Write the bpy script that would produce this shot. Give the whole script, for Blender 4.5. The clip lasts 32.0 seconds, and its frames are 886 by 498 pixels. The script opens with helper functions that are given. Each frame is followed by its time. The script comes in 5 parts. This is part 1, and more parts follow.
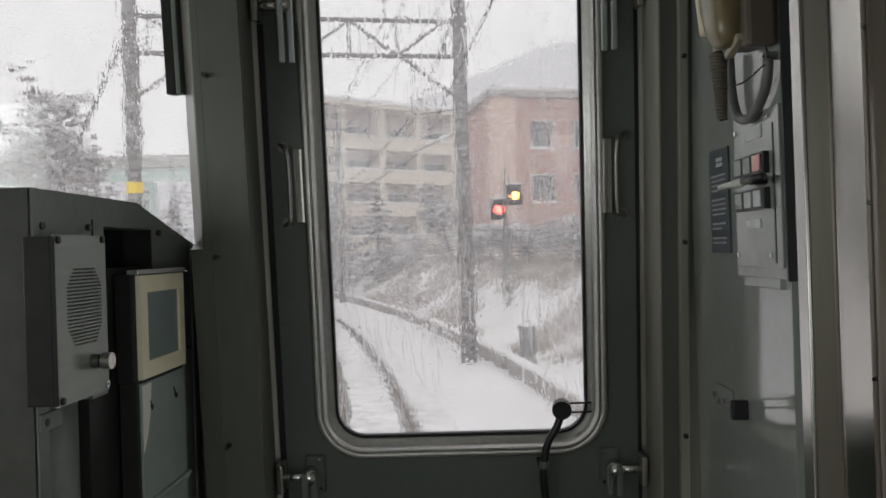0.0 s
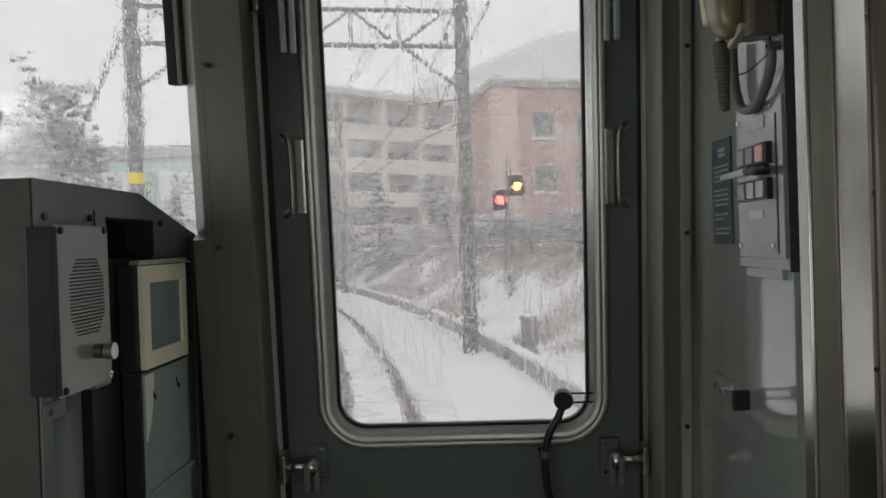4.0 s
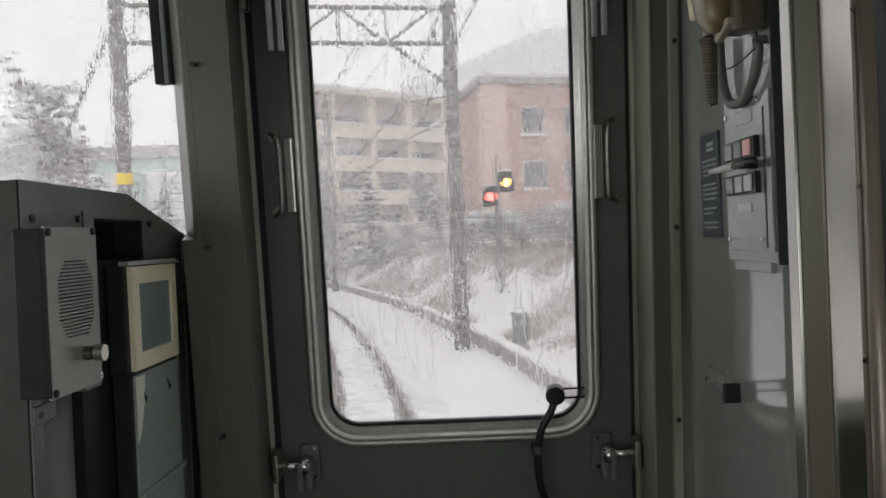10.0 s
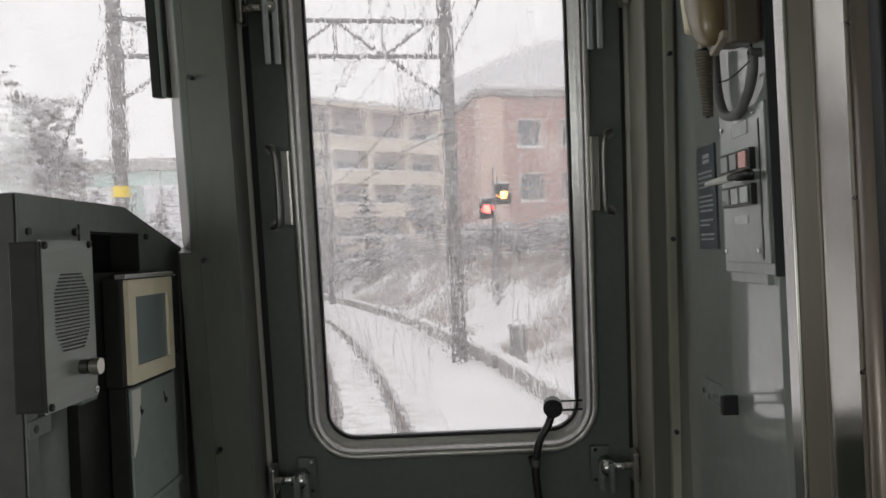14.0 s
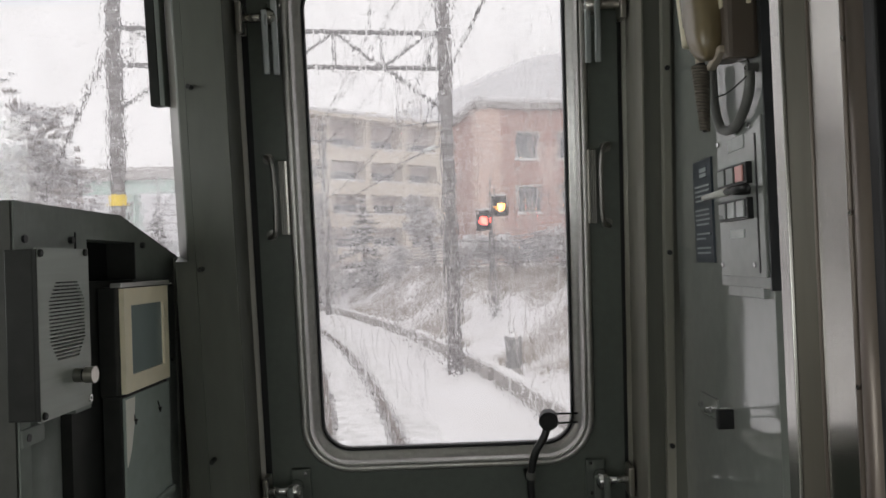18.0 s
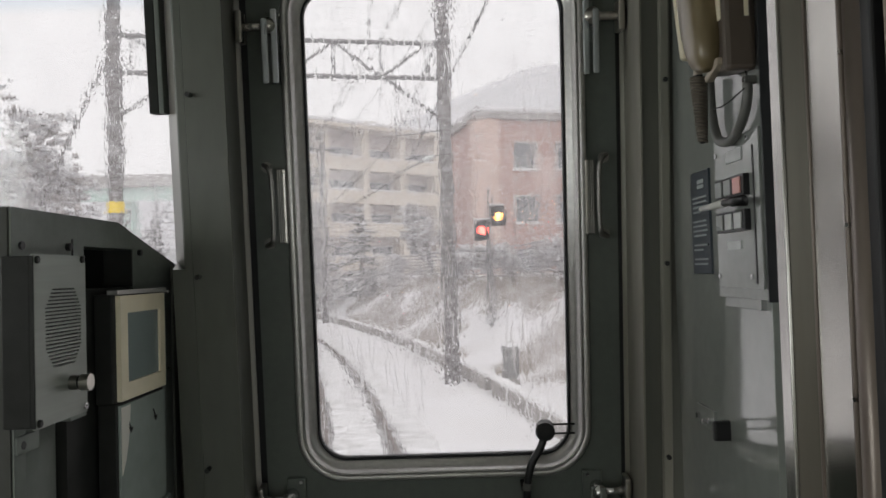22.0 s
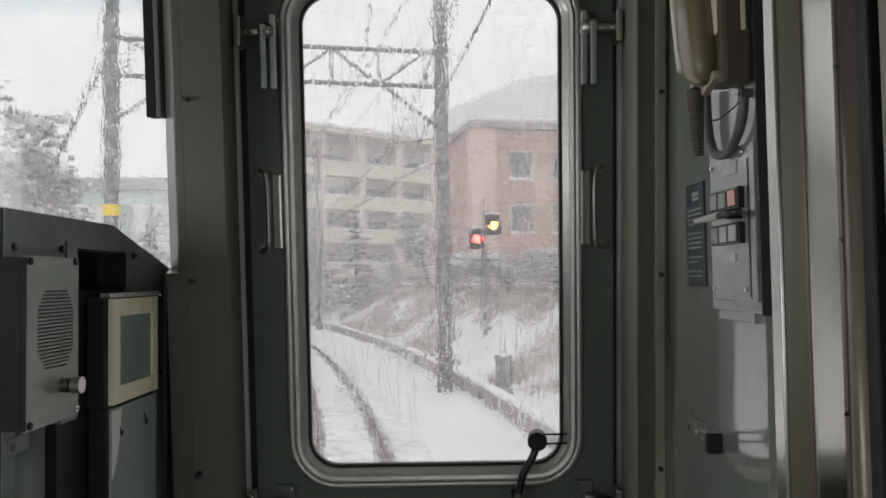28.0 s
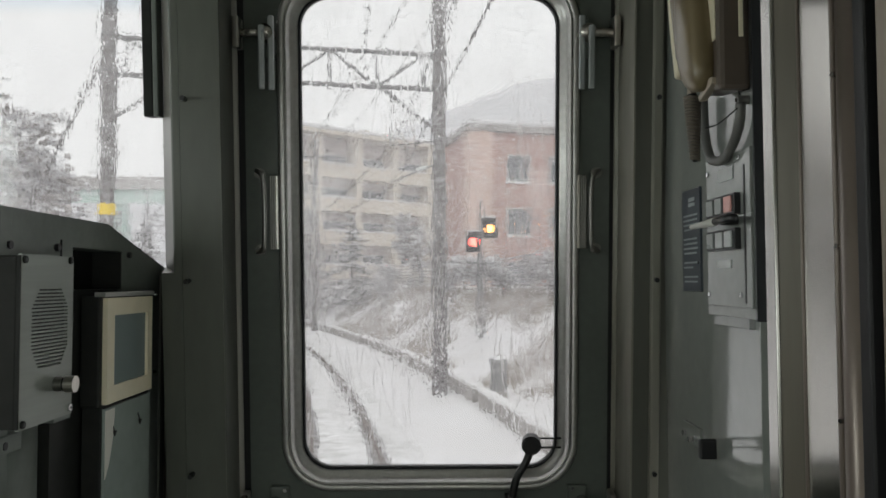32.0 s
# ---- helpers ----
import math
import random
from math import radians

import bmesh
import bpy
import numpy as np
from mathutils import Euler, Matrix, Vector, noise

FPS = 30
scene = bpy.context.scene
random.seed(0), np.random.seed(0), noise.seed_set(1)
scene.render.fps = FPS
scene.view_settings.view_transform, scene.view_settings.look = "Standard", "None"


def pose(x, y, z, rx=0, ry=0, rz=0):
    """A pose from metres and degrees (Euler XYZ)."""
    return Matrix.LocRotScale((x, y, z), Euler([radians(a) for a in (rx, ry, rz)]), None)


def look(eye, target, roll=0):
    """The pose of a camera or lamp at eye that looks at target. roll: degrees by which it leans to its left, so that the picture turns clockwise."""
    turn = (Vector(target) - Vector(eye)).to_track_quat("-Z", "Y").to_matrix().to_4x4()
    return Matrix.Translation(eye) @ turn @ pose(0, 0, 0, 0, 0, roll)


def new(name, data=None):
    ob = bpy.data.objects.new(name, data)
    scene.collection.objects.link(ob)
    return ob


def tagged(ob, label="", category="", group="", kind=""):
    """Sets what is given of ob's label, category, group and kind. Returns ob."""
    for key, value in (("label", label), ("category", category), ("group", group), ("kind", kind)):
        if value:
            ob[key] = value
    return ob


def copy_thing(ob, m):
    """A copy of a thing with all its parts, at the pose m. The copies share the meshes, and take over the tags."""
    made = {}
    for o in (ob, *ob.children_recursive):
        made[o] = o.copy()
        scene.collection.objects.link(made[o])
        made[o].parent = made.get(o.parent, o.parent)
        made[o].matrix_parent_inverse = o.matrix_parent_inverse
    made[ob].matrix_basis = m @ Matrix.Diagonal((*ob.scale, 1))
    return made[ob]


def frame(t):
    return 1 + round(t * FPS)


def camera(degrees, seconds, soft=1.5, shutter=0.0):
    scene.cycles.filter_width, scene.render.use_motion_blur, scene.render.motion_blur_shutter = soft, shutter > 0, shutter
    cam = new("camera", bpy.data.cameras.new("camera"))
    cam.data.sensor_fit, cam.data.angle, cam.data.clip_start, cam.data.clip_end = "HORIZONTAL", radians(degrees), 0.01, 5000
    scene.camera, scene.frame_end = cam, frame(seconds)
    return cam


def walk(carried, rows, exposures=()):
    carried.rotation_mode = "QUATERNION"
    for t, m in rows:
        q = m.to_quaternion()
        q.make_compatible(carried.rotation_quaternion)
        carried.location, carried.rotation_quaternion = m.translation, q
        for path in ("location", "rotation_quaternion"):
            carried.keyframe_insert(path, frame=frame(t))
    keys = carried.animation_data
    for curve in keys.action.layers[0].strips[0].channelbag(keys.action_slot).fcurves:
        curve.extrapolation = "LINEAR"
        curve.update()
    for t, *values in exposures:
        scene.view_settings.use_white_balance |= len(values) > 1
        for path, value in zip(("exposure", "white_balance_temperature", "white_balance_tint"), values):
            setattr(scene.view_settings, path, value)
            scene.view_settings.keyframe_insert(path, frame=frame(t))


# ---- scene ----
# the camera: it stands in the cab doorway and only turns
cam = camera(59.0, 32.0, soft=1.6)
EYE = (0.0, 0.0, 1.6)
TURNS = (
    (0.0, 0.18, 1.84, 1.50), (0.5, 0.10, 1.89, 1.49), (1.0, -0.01, 1.37, 1.51), (1.5, -0.07, 2.06, 1.47),
    (2.0, -0.15, 1.80, 1.51), (2.5, -0.21, 1.73, 1.52), (3.0, -0.28, 1.94, 1.59), (3.5, -0.40, 1.90, 1.61),
    (5.5, -0.71, 1.71, 1.67), (6.0, -0.77, 1.91, 1.72), (6.5, -0.82, 1.99, 1.69), (7.0, -0.87, 1.91, 1.71),
    (7.5, -0.96, 2.15, 1.80), (8.0, -0.90, 2.16, 2.12), (8.5, -0.86, 2.37, 1.83), (9.0, -0.86, 2.60, 1.34),
    (9.5, -0.82, 2.66, 1.09), (10.0, -0.74, 2.51, 0.93), (10.5, -0.56, 2.91, 0.99), (11.0, -0.48, 2.57, 0.86),
    (11.5, -0.46, 2.48, 0.79), (12.0, -0.27, 2.48, 0.80), (12.5, -0.05, 2.43, 0.75), (13.0, -0.08, 2.37, 0.70),
    (13.5, 0.02, 2.35, 0.71), (14.0, 0.15, 2.63, 0.71), (14.5, 0.28, 2.33, 0.62), (16.5, 0.64, 2.28, 0.53),
    (17.0, 0.82, 2.16, 0.48), (17.5, 0.87, 2.22, 0.46), (18.0, 0.97, 2.12, 0.47), (18.5, 1.03, 2.06, 0.38),
    (19.0, 1.15, 2.27, 0.42), (19.5, 1.21, 1.81, 0.34), (20.0, 1.27, 1.96, 0.31), (20.5, 1.42, 2.05, 0.36),
    (21.0, 1.45, 1.66, 0.30), (21.5, 1.55, 1.99, 0.32), (22.0, 1.65, 1.73, 0.29), (22.5, 1.68, 1.54, 0.26),
    (23.0, 1.77, 1.69, 0.21), (23.5, 1.73, 1.36, 0.17), (24.0, 1.88, 1.57, 0.19), (24.5, 1.96, 1.42, 0.09),
    (25.0, 1.98, 1.26, 0.12), (25.5, 1.99, 1.21, 0.04), (27.5, 2.20, 0.86, -0.05), (28.0, 2.23, 0.83, -0.11),
    (28.5, 2.32, 0.71, -0.18), (29.0, 2.33, 0.74, -0.15), (29.5, 2.38, 0.65, -0.24), (30.0, 2.42, 0.37, -0.26),
    (30.5, 2.42, 0.46, -0.27), (31.0, 2.40, 0.40, -0.35), (31.5, 2.43, 0.09, -0.36), (32.0, 2.43, 0.20, -0.42),
)
walk(cam, [(t, pose(*EYE, 90 + pitch, roll, yaw)) for t, pitch, roll, yaw in TURNS], [(0.0, 0.07, 6450, 8), (3.0, -0.03, 6430, 6), (6.0, 0.0, 6430, 6), (9.0, 0.13, 6500, 8), (12.0, 0.20, 6500, 9), (18.0, 0.22, 6500, 10), (23.0, 0.15, 6480, 9), (28.0, 0.12, 6430, 6), (32.0, 0.12, 6430, 5)])

# ---- world and light: an overcast, snowy day ----
world = bpy.data.worlds.new("overcast_sky")
scene.world = world
world.use_nodes = True
wn, wl = world.node_tree.nodes, world.node_tree.links
sky = wn.new("ShaderNodeTexSky")
sky.sky_type = "NISHITA"
sky.sun_disc = False
sky.sun_elevation = radians(38)
sky.sun_rotation = radians(200)
sky.air_density, sky.dust_density, sky.ozone_density = 1.0, 6.0, 1.0
grey = wn.new("ShaderNodeHueSaturation")
grey.inputs["Saturation"].default_value = 0.06
even = wn.new("ShaderNodeMix")
even.data_type = "RGBA"
even.inputs["Factor"].default_value = 0.8
even.inputs["B"].default_value = (8.76, 8.56, 8.64, 1)
wl.new(sky.outputs["Color"], grey.inputs["Color"])
wl.new(grey.outputs["Color"], even.inputs["A"])
wl.new(even.outputs["Result"], wn["Background"].inputs["Color"])
wn["Background"].inputs["Strength"].default_value = 0.124

sun = new("sun", bpy.data.lights.new("sun", "SUN"))
sun.data.energy, sun.data.angle, sun.data.color = 0.5, radians(40), (1.0, 0.97, 0.93)
sun.matrix_basis = look((0, 0, 50), (-9, 30, 0))

# daylight entering by the side windows of cab and saloon
for x, y, z, wide, tall, watts in ((-1.39, 0.96, 1.74, 0.72, 0.40, 4.6), (1.37, 0.52, 1.35, 0.85, 1.0, 2.0), (-1.39, -4.5, 1.22, 8.4, 0.8, 27.0), (1.37, -4.5, 1.22, 8.4, 0.8, 36.0)):
    lamp = new("window_light", bpy.data.lights.new("window_light", "AREA"))
    lamp.data.shape, lamp.data.size, lamp.data.size_y, lamp.data.energy = "RECTANGLE", wide, tall, watts
    lamp.data.color = (0.955, 1.0, 0.975)
    lamp.matrix_basis = look((x, y, z), (0, y, z))

# ---- materials ----
def material(name, colour, rough=0.5, metal=0.0, vary=0.12, scale=30.0, bump=0.0, bump_scale=200.0, second=None,
             second_scale=3.0, second_amount=0.5, coat=0.0, spec=0.5, stretch=(1, 1, 1), rough_vary=0.12, per_object=0.0):
    """A surface with a fine grain, a broad stain pattern towards a second colour, and fine relief."""
    m = bpy.data.materials.new(name)
    m.use_nodes = True
    nt = m.node_tree
    n, l = nt.nodes, nt.links
    b = n["Principled BSDF"]
    co = n.new("ShaderNodeTexCoord")
    mp = n.new("ShaderNodeMapping")
    mp.inputs["Scale"].default_value = stretch
    l.new(co.outputs["Object"], mp.inputs["Vector"])
    fine = n.new("ShaderNodeTexNoise")
    fine.inputs["Scale"].default_value, fine.inputs["Detail"].default_value = scale, 6
    l.new(mp.outputs["Vector"], fine.inputs["Vector"])
    broad = n.new("ShaderNodeTexNoise")
    broad.inputs["Scale"].default_value, broad.inputs["Detail"].default_value = second_scale, 5
    l.new(mp.outputs["Vector"], broad.inputs["Vector"])
    ramp = n.new("ShaderNodeMapRange")
    ramp.inputs["From Min"].default_value, ramp.inputs["From Max"].default_value = 0.42, 0.68
    ramp.inputs["To Max"].default_value = second_amount
    l.new(broad.outputs["Fac"], ramp.inputs["Value"])
    stain = n.new("ShaderNodeMix")
    stain.data_type = "RGBA"
    stain.inputs["A"].default_value = (*colour, 1)
    stain.inputs["B"].default_value = (*(second or [c * 0.7 for c in colour]), 1)
    l.new(ramp.outputs["Result"], stain.inputs["Factor"])
    vr = n.new("ShaderNodeMapRange")
    vr.inputs["From Min"].default_value, vr.inputs["From Max"].default_value = 0.3, 0.7
    vr.inputs["To Min"].default_value, vr.inputs["To Max"].default_value = 1 - vary, 1 + vary
    l.new(fine.outputs["Fac"], vr.inputs["Value"])
    hsv = n.new("ShaderNodeHueSaturation")
    l.new(stain.outputs["Result"], hsv.inputs["Color"])
    value = vr.outputs["Result"]
    if per_object:
        oi = n.new("ShaderNodeObjectInfo")
        pr = n.new("ShaderNodeMapRange")
        pr.inputs["To Min"].default_value, pr.inputs["To Max"].default_value = 1 - per_object, 1 + per_object
        l.new(oi.outputs["Random"], pr.inputs["Value"])
        mul = n.new("ShaderNodeMath")
        mul.operation = "MULTIPLY"
        l.new(value, mul.inputs[0])
        l.new(pr.outputs["Result"], mul.inputs[1])
        value = mul.outputs["Value"]
    l.new(value, hsv.inputs["Value"])
    l.new(hsv.outputs["Color"], b.inputs["Base Color"])
    rr = n.new("ShaderNodeMapRange")
    rr.inputs["From Min"].default_value, rr.inputs["From Max"].default_value = 0.3, 0.7
    rr.inputs["To Min"].default_value = max(0.02, rough - rough_vary)
    rr.inputs["To Max"].default_value = min(1.0, rough + rough_vary)
    l.new(broad.outputs["Fac"], rr.inputs["Value"])
    l.new(rr.outputs["Result"], b.inputs["Roughness"])
    b.inputs["Metallic"].default_value = metal
    b.inputs["Specular IOR Level"].default_value = spec
    b.inputs["Coat Weight"].default_value = coat
    b.inputs["Coat Roughness"].default_value = 0.08
    if bump:
        bn = n.new("ShaderNodeTexNoise")
        bn.inputs["Scale"].default_value, bn.inputs["Detail"].default_value = bump_scale, 4
        l.new(mp.outputs["Vector"], bn.inputs["Vector"])
        bp = n.new("ShaderNodeBump")
        bp.inputs["Strength"].default_value, bp.inputs["Distance"].default_value = bump, 0.02
        l.new(bn.outputs["Fac"], bp.inputs["Height"])
        l.new(bp.outputs["Normal"], b.inputs["Normal"])
    return m


def glowing(name, colour, strength):
    m = bpy.data.materials.new(name)
    m.use_nodes = True
    b = m.node_tree.nodes["Principled BSDF"]
    b.inputs["Base Color"].default_value = (*colour, 1)
    b.inputs["Emission Color"].default_value = (*colour, 1)
    b.inputs["Emission Strength"].default_value = strength
    return m


def wet_glass(name, runs, drops, tint=(1, 1, 1), veil=0.105, fade=None):
    """Window glass with rain on its face: thin running streaks and beads, as relief, and a whitish film standing in for
    haze.
    """
    m = bpy.data.materials.new(name)
    m.use_nodes = True
    nt = m.node_tree
    n, l = nt.nodes, nt.links
    b = n["Principled BSDF"]
    b.inputs["Base Color"].default_value = (*tint, 1)
    b.inputs["Roughness"].default_value = 0.0
    b.inputs["IOR"].default_value = 1.33
    b.inputs["Transmission Weight"].default_value = 1.0
    co = n.new("ShaderNodeTexCoord")
    mp = n.new("ShaderNodeMapping")
    mp.inputs["Scale"].default_value = (1.0, 1.0, 0.22)
    l.new(co.outputs["Object"], mp.inputs["Vector"])
    wav = n.new("ShaderNodeTexNoise")
    wav.inputs["Scale"].default_value, wav.inputs["Detail"].default_value = 130, 2
    l.new(mp.outputs["Vector"], wav.inputs["Vector"])
    bead = n.new("ShaderNodeTexVoronoi")
    bead.inputs["Scale"].default_value = 120
    mp2 = n.new("ShaderNodeMapping")
    mp2.inputs["Scale"].default_value = (1.0, 1.0, 0.7)
    l.new(co.outputs["Object"], mp2.inputs["Vector"])
    l.new(mp2.outputs["Vector"], bead.inputs["Vector"])
    cap = n.new("ShaderNodeMapRange")
    cap.inputs["From Min"].default_value, cap.inputs["From Max"].default_value = 0.0, 0.35
    cap.inputs["To Min"].default_value, cap.inputs["To Max"].default_value = 1.0, 0.0
    l.new(bead.outputs["Distance"], cap.inputs["Value"])
    where = n.new("ShaderNodeTexNoise")
    where.inputs["Scale"].default_value, where.inputs["Detail"].default_value = 9, 4
    l.new(mp2.outputs["Vector"], where.inputs["Vector"])
    wr = n.new("ShaderNodeMapRange")
    wr.inputs["From Min"].default_value, wr.inputs["From Max"].default_value = 0.46, 0.62
    l.new(where.outputs["Fac"], wr.inputs["Value"])
    mul = n.new("ShaderNodeMath")
    mul.operation = "MULTIPLY"
    l.new(cap.outputs["Result"], mul.inputs[0])
    l.new(wr.outputs["Result"], mul.inputs[1])
    b1 = n.new("ShaderNodeBump")
    b1.inputs["Strength"].default_value, b1.inputs["Distance"].default_value = runs, 0.01
    l.new(wav.outputs["Fac"], b1.inputs["Height"])
    b2 = n.new("ShaderNodeBump")
    b2.inputs["Strength"].default_value, b2.inputs["Distance"].default_value = drops, 0.004
    l.new(mul.outputs["Value"], b2.inputs["Height"])
    l.new(b1.outputs["Normal"], b2.inputs["Normal"])
    l.new(b2.outputs["Normal"], b.inputs["Normal"])
    if fade:
        cut = n.new("ShaderNodeSeparateXYZ")
        l.new(co.outputs["Object"], cut.inputs["Vector"])
        rise = n.new("ShaderNodeMapRange")
        rise.inputs["From Min"].default_value, rise.inputs["From Max"].default_value = fade
        l.new(cut.outputs["Z"], rise.inputs["Value"])
        tone = n.new("ShaderNodeMix")
        tone.data_type = "RGBA"
        tone.inputs["A"].default_value, tone.inputs["B"].default_value = (1, 1, 1, 1), (*tint, 1)
        l.new(rise.outputs["Result"], tone.inputs["Factor"])
        l.new(tone.outputs["Result"], b.inputs["Base Color"])
    # pale translucent layer that lifts the darks like a veil of haze
    film = n.new("ShaderNodeBsdfTranslucent")
    film.inputs["Color"].default_value = (0.92, 0.87, 0.885, 1)
    mix = n.new("ShaderNodeMixShader")
    patch = n.new("ShaderNodeMapRange")
    patch.inputs["From Min"].default_value, patch.inputs["From Max"].default_value = 0.3, 0.7
    patch.inputs["To Min"].default_value, patch.inputs["To Max"].default_value = veil * 0.8, veil * 1.2
    l.new(where.outputs["Fac"], patch.inputs["Value"])
    l.new(patch.outputs["Result"], mix.inputs["Fac"])
    l.new(b.outputs["BSDF"], mix.inputs[1])
    l.new(film.outputs["BSDF"], mix.inputs[2])
    l.new(mix.outputs["Shader"], n["Material Output"].inputs["Surface"])
    return m


M_DOOR = material("dark_green_grey_paint", (0.116, 0.132, 0.116), 0.42, vary=0.06, scale=60, bump=0.02, bump_scale=350, second=(0.088, 0.100, 0.087), spec=0.4)
M_WALL = material("green_grey_wall_paint", (0.100, 0.106, 0.089), 0.40, vary=0.07, scale=50, bump=0.02, bump_scale=300, second=(0.124, 0.120, 0.096), stretch=(1, 1, 0.25))
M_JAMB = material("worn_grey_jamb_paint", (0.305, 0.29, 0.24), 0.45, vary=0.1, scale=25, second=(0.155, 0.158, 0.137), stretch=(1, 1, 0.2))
M_PILLAR = material("daylit_grey_pillar_paint", (0.175, 0.167, 0.145), 0.42, vary=0.08, scale=25, second=(0.155, 0.145, 0.122), stretch=(1, 1, 0.2))
M_LIP = material("worn_pale_edge_paint", (0.47, 0.455, 0.41), 0.4, vary=0.12, scale=30, second=(0.30, 0.29, 0.26), stretch=(1, 1, 0.15))
M_PANEL = material("glossy_light_grey_enamel", (0.258, 0.274, 0.252), 0.06, vary=0.04, scale=40, second=(0.225, 0.248, 0.23), coat=0.6, rough_vary=0.03)
M_WHITE = material("off_white_edge_paint", (0.62, 0.62, 0.58), 0.4, vary=0.05)
M_STEEL = material("brushed_stainless_steel", (0.55, 0.53, 0.49), 0.28, metal=1.0, vary=0.1, scale=120, second=(0.42, 0.38, 0.33), stretch=(1, 1, 0.05))
M_ALU = material("dull_aluminium", (0.54, 0.53, 0.51), 0.40, metal=0.85, vary=0.08, scale=80, second=(0.52, 0.51, 0.49), bump=0.01)
M_POLISH = material("polished_stainless_strip", (0.44, 0.43, 0.40), 0.15, metal=1.0, vary=0.06, scale=60, stretch=(1, 1, 0.08), rough_vary=0.04)
M_STRIP = material("bright_aluminium_strip", (0.58, 0.57, 0.54), 0.18, metal=0.9, vary=0.05, stretch=(1, 1, 0.1), rough_vary=0.05)
M_RED = glowing("lit_red_lens", (1.0, 0.08, 0.06), 7.0)
M_WATER = wet_glass("rain_water", 0.0, 0.0, veil=0.0)
M_CHROME = material("polished_chrome", (0.72, 0.72, 0.72), 0.12, metal=1.0, vary=0.05, rough_vary=0.05)
M_RUBBER = material("black_rubber", (0.012, 0.012, 0.013), 0.6, vary=0.1)
M_BLACK = material("black_plastic", (0.014, 0.014, 0.015), 0.38, vary=0.1, scale=90)
M_WORN = material("pale_worn_lever_metal", (0.44, 0.47, 0.475), 0.35, metal=0.4, vary=0.15, scale=40, second=(0.25, 0.27, 0.27), second_scale=30, stretch=(1, 1, 0.2))
M_EDGE = material("dark_grey_folded_edge", (0.032, 0.034, 0.036), 0.45, vary=0.1)
M_DARK = material("matt_recess_shade_black", (0.008, 0.0085, 0.008), 0.75, vary=0.15, spec=0.10)
M_GREYSTEEL = material("dull_grey_steel", (0.24, 0.235, 0.22), 0.34, metal=1.0, vary=0.12, scale=90, second=(0.17, 0.16, 0.145), stretch=(1, 1, 0.05))
M_CONSOLE = material("charcoal_console_paint", (0.150, 0.168, 0.152), 0.45, vary=0.08, scale=70, bump=0.05, bump_scale=500, second=(0.105, 0.116, 0.102))
M_CABINET = material("glossy_green_grey_enamel", (0.29, 0.335, 0.315), 0.16, vary=0.05, scale=40, second=(0.195, 0.222, 0.204), coat=0.3, rough_vary=0.05)
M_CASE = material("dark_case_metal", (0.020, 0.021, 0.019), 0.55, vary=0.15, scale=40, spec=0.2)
M_END = material("dark_grey_end_paint", (0.058, 0.060, 0.053), 0.55, vary=0.12, scale=40, spec=0.3)
M_SPEAKER = material("greenish_aluminium_plate", (0.235, 0.255, 0.230), 0.34, metal=0.4, vary=0.06, scale=150, second=(0.22, 0.23, 0.21), stretch=(1, 0.05, 1))
M_PLATE = material("glossy_grey_plate", (0.27, 0.285, 0.27), 0.13, vary=0.05, scale=60, second=(0.24, 0.25, 0.235), coat=0.5, rough_vary=0.05)
M_IVORY = material("aged_ivory_plastic", (0.42, 0.36, 0.28), 0.35, vary=0.05)
M_CREAM = material("cream_plastic", (0.80, 0.73, 0.55), 0.45, vary=0.05, scale=20, second=(0.70, 0.62, 0.44), second_scale=12)
M_SCREEN = material("unlit_blue_grey_screen", (0.205, 0.25, 0.245), 0.14, vary=0.04, scale=12, second=(0.17, 0.215, 0.215), rough_vary=0.03)
M_CRADLE = material("brown_grey_plastic", (0.112, 0.090, 0.072), 0.35, vary=0.06)
M_PHONE = material("yellowed_beige_plastic", (0.185, 0.145, 0.078), 0.27, vary=0.06, second=(0.16, 0.122, 0.064), rough_vary=0.04)
M_CORD = material("brown_grey_cord", (0.135, 0.115, 0.090), 0.5, vary=0.12)
M_CABLE = material("dark_grey_cable", (0.135, 0.135, 0.125), 0.42, vary=0.08)
M_NAVY = material("dark_blue_sign_enamel", (0.018, 0.03, 0.042), 0.35)
M_INK = material("pale_sign_ink", (0.34, 0.38, 0.38), 0.5)
M_BUTTON = material("grey_button_cap", (0.30, 0.32, 0.31), 0.3)
M_PALE = material("pale_button_cap", (0.55, 0.57, 0.56), 0.3)
M_PINK = material("faded_red_button_cap", (0.80, 0.42, 0.38), 0.3)
M_FLOOR = material("grey_lino", (0.12, 0.12, 0.115), 0.6, vary=0.15)
M_CEIL = material("white_ceiling_paint", (0.62, 0.62, 0.58), 0.5, vary=0.04)
M_CREAMWALL = material("cream_laminate", (0.66, 0.64, 0.58), 0.4, vary=0.04)
M_BROWN = material("brown_anodised_post", (0.165, 0.135, 0.112), 0.28, metal=0.35, vary=0.16, scale=30, second=(0.100, 0.078, 0.063), stretch=(1, 1, 0.1))
M_UMBER = material("dull_brown_metal", (0.125, 0.112, 0.088), 0.42, metal=0.2, vary=0.16, scale=30, second=(0.092, 0.081, 0.062), stretch=(1, 1, 0.1), spec=0.4)
M_TANPOST = material("pale_brown_lacquer", (0.27, 0.225, 0.18), 0.35, metal=0.2, vary=0.12, scale=30, second=(0.21, 0.17, 0.135), stretch=(1, 1, 0.1))
M_GLASS = wet_glass("rain_streaked_glass", 0.0105, 0.05, veil=0.118)
M_SHADE = wet_glass("blue_shade_band_glass", 0.010, 0.03, (0.42, 0.66, 0.84), fade=(0.545, 0.640))

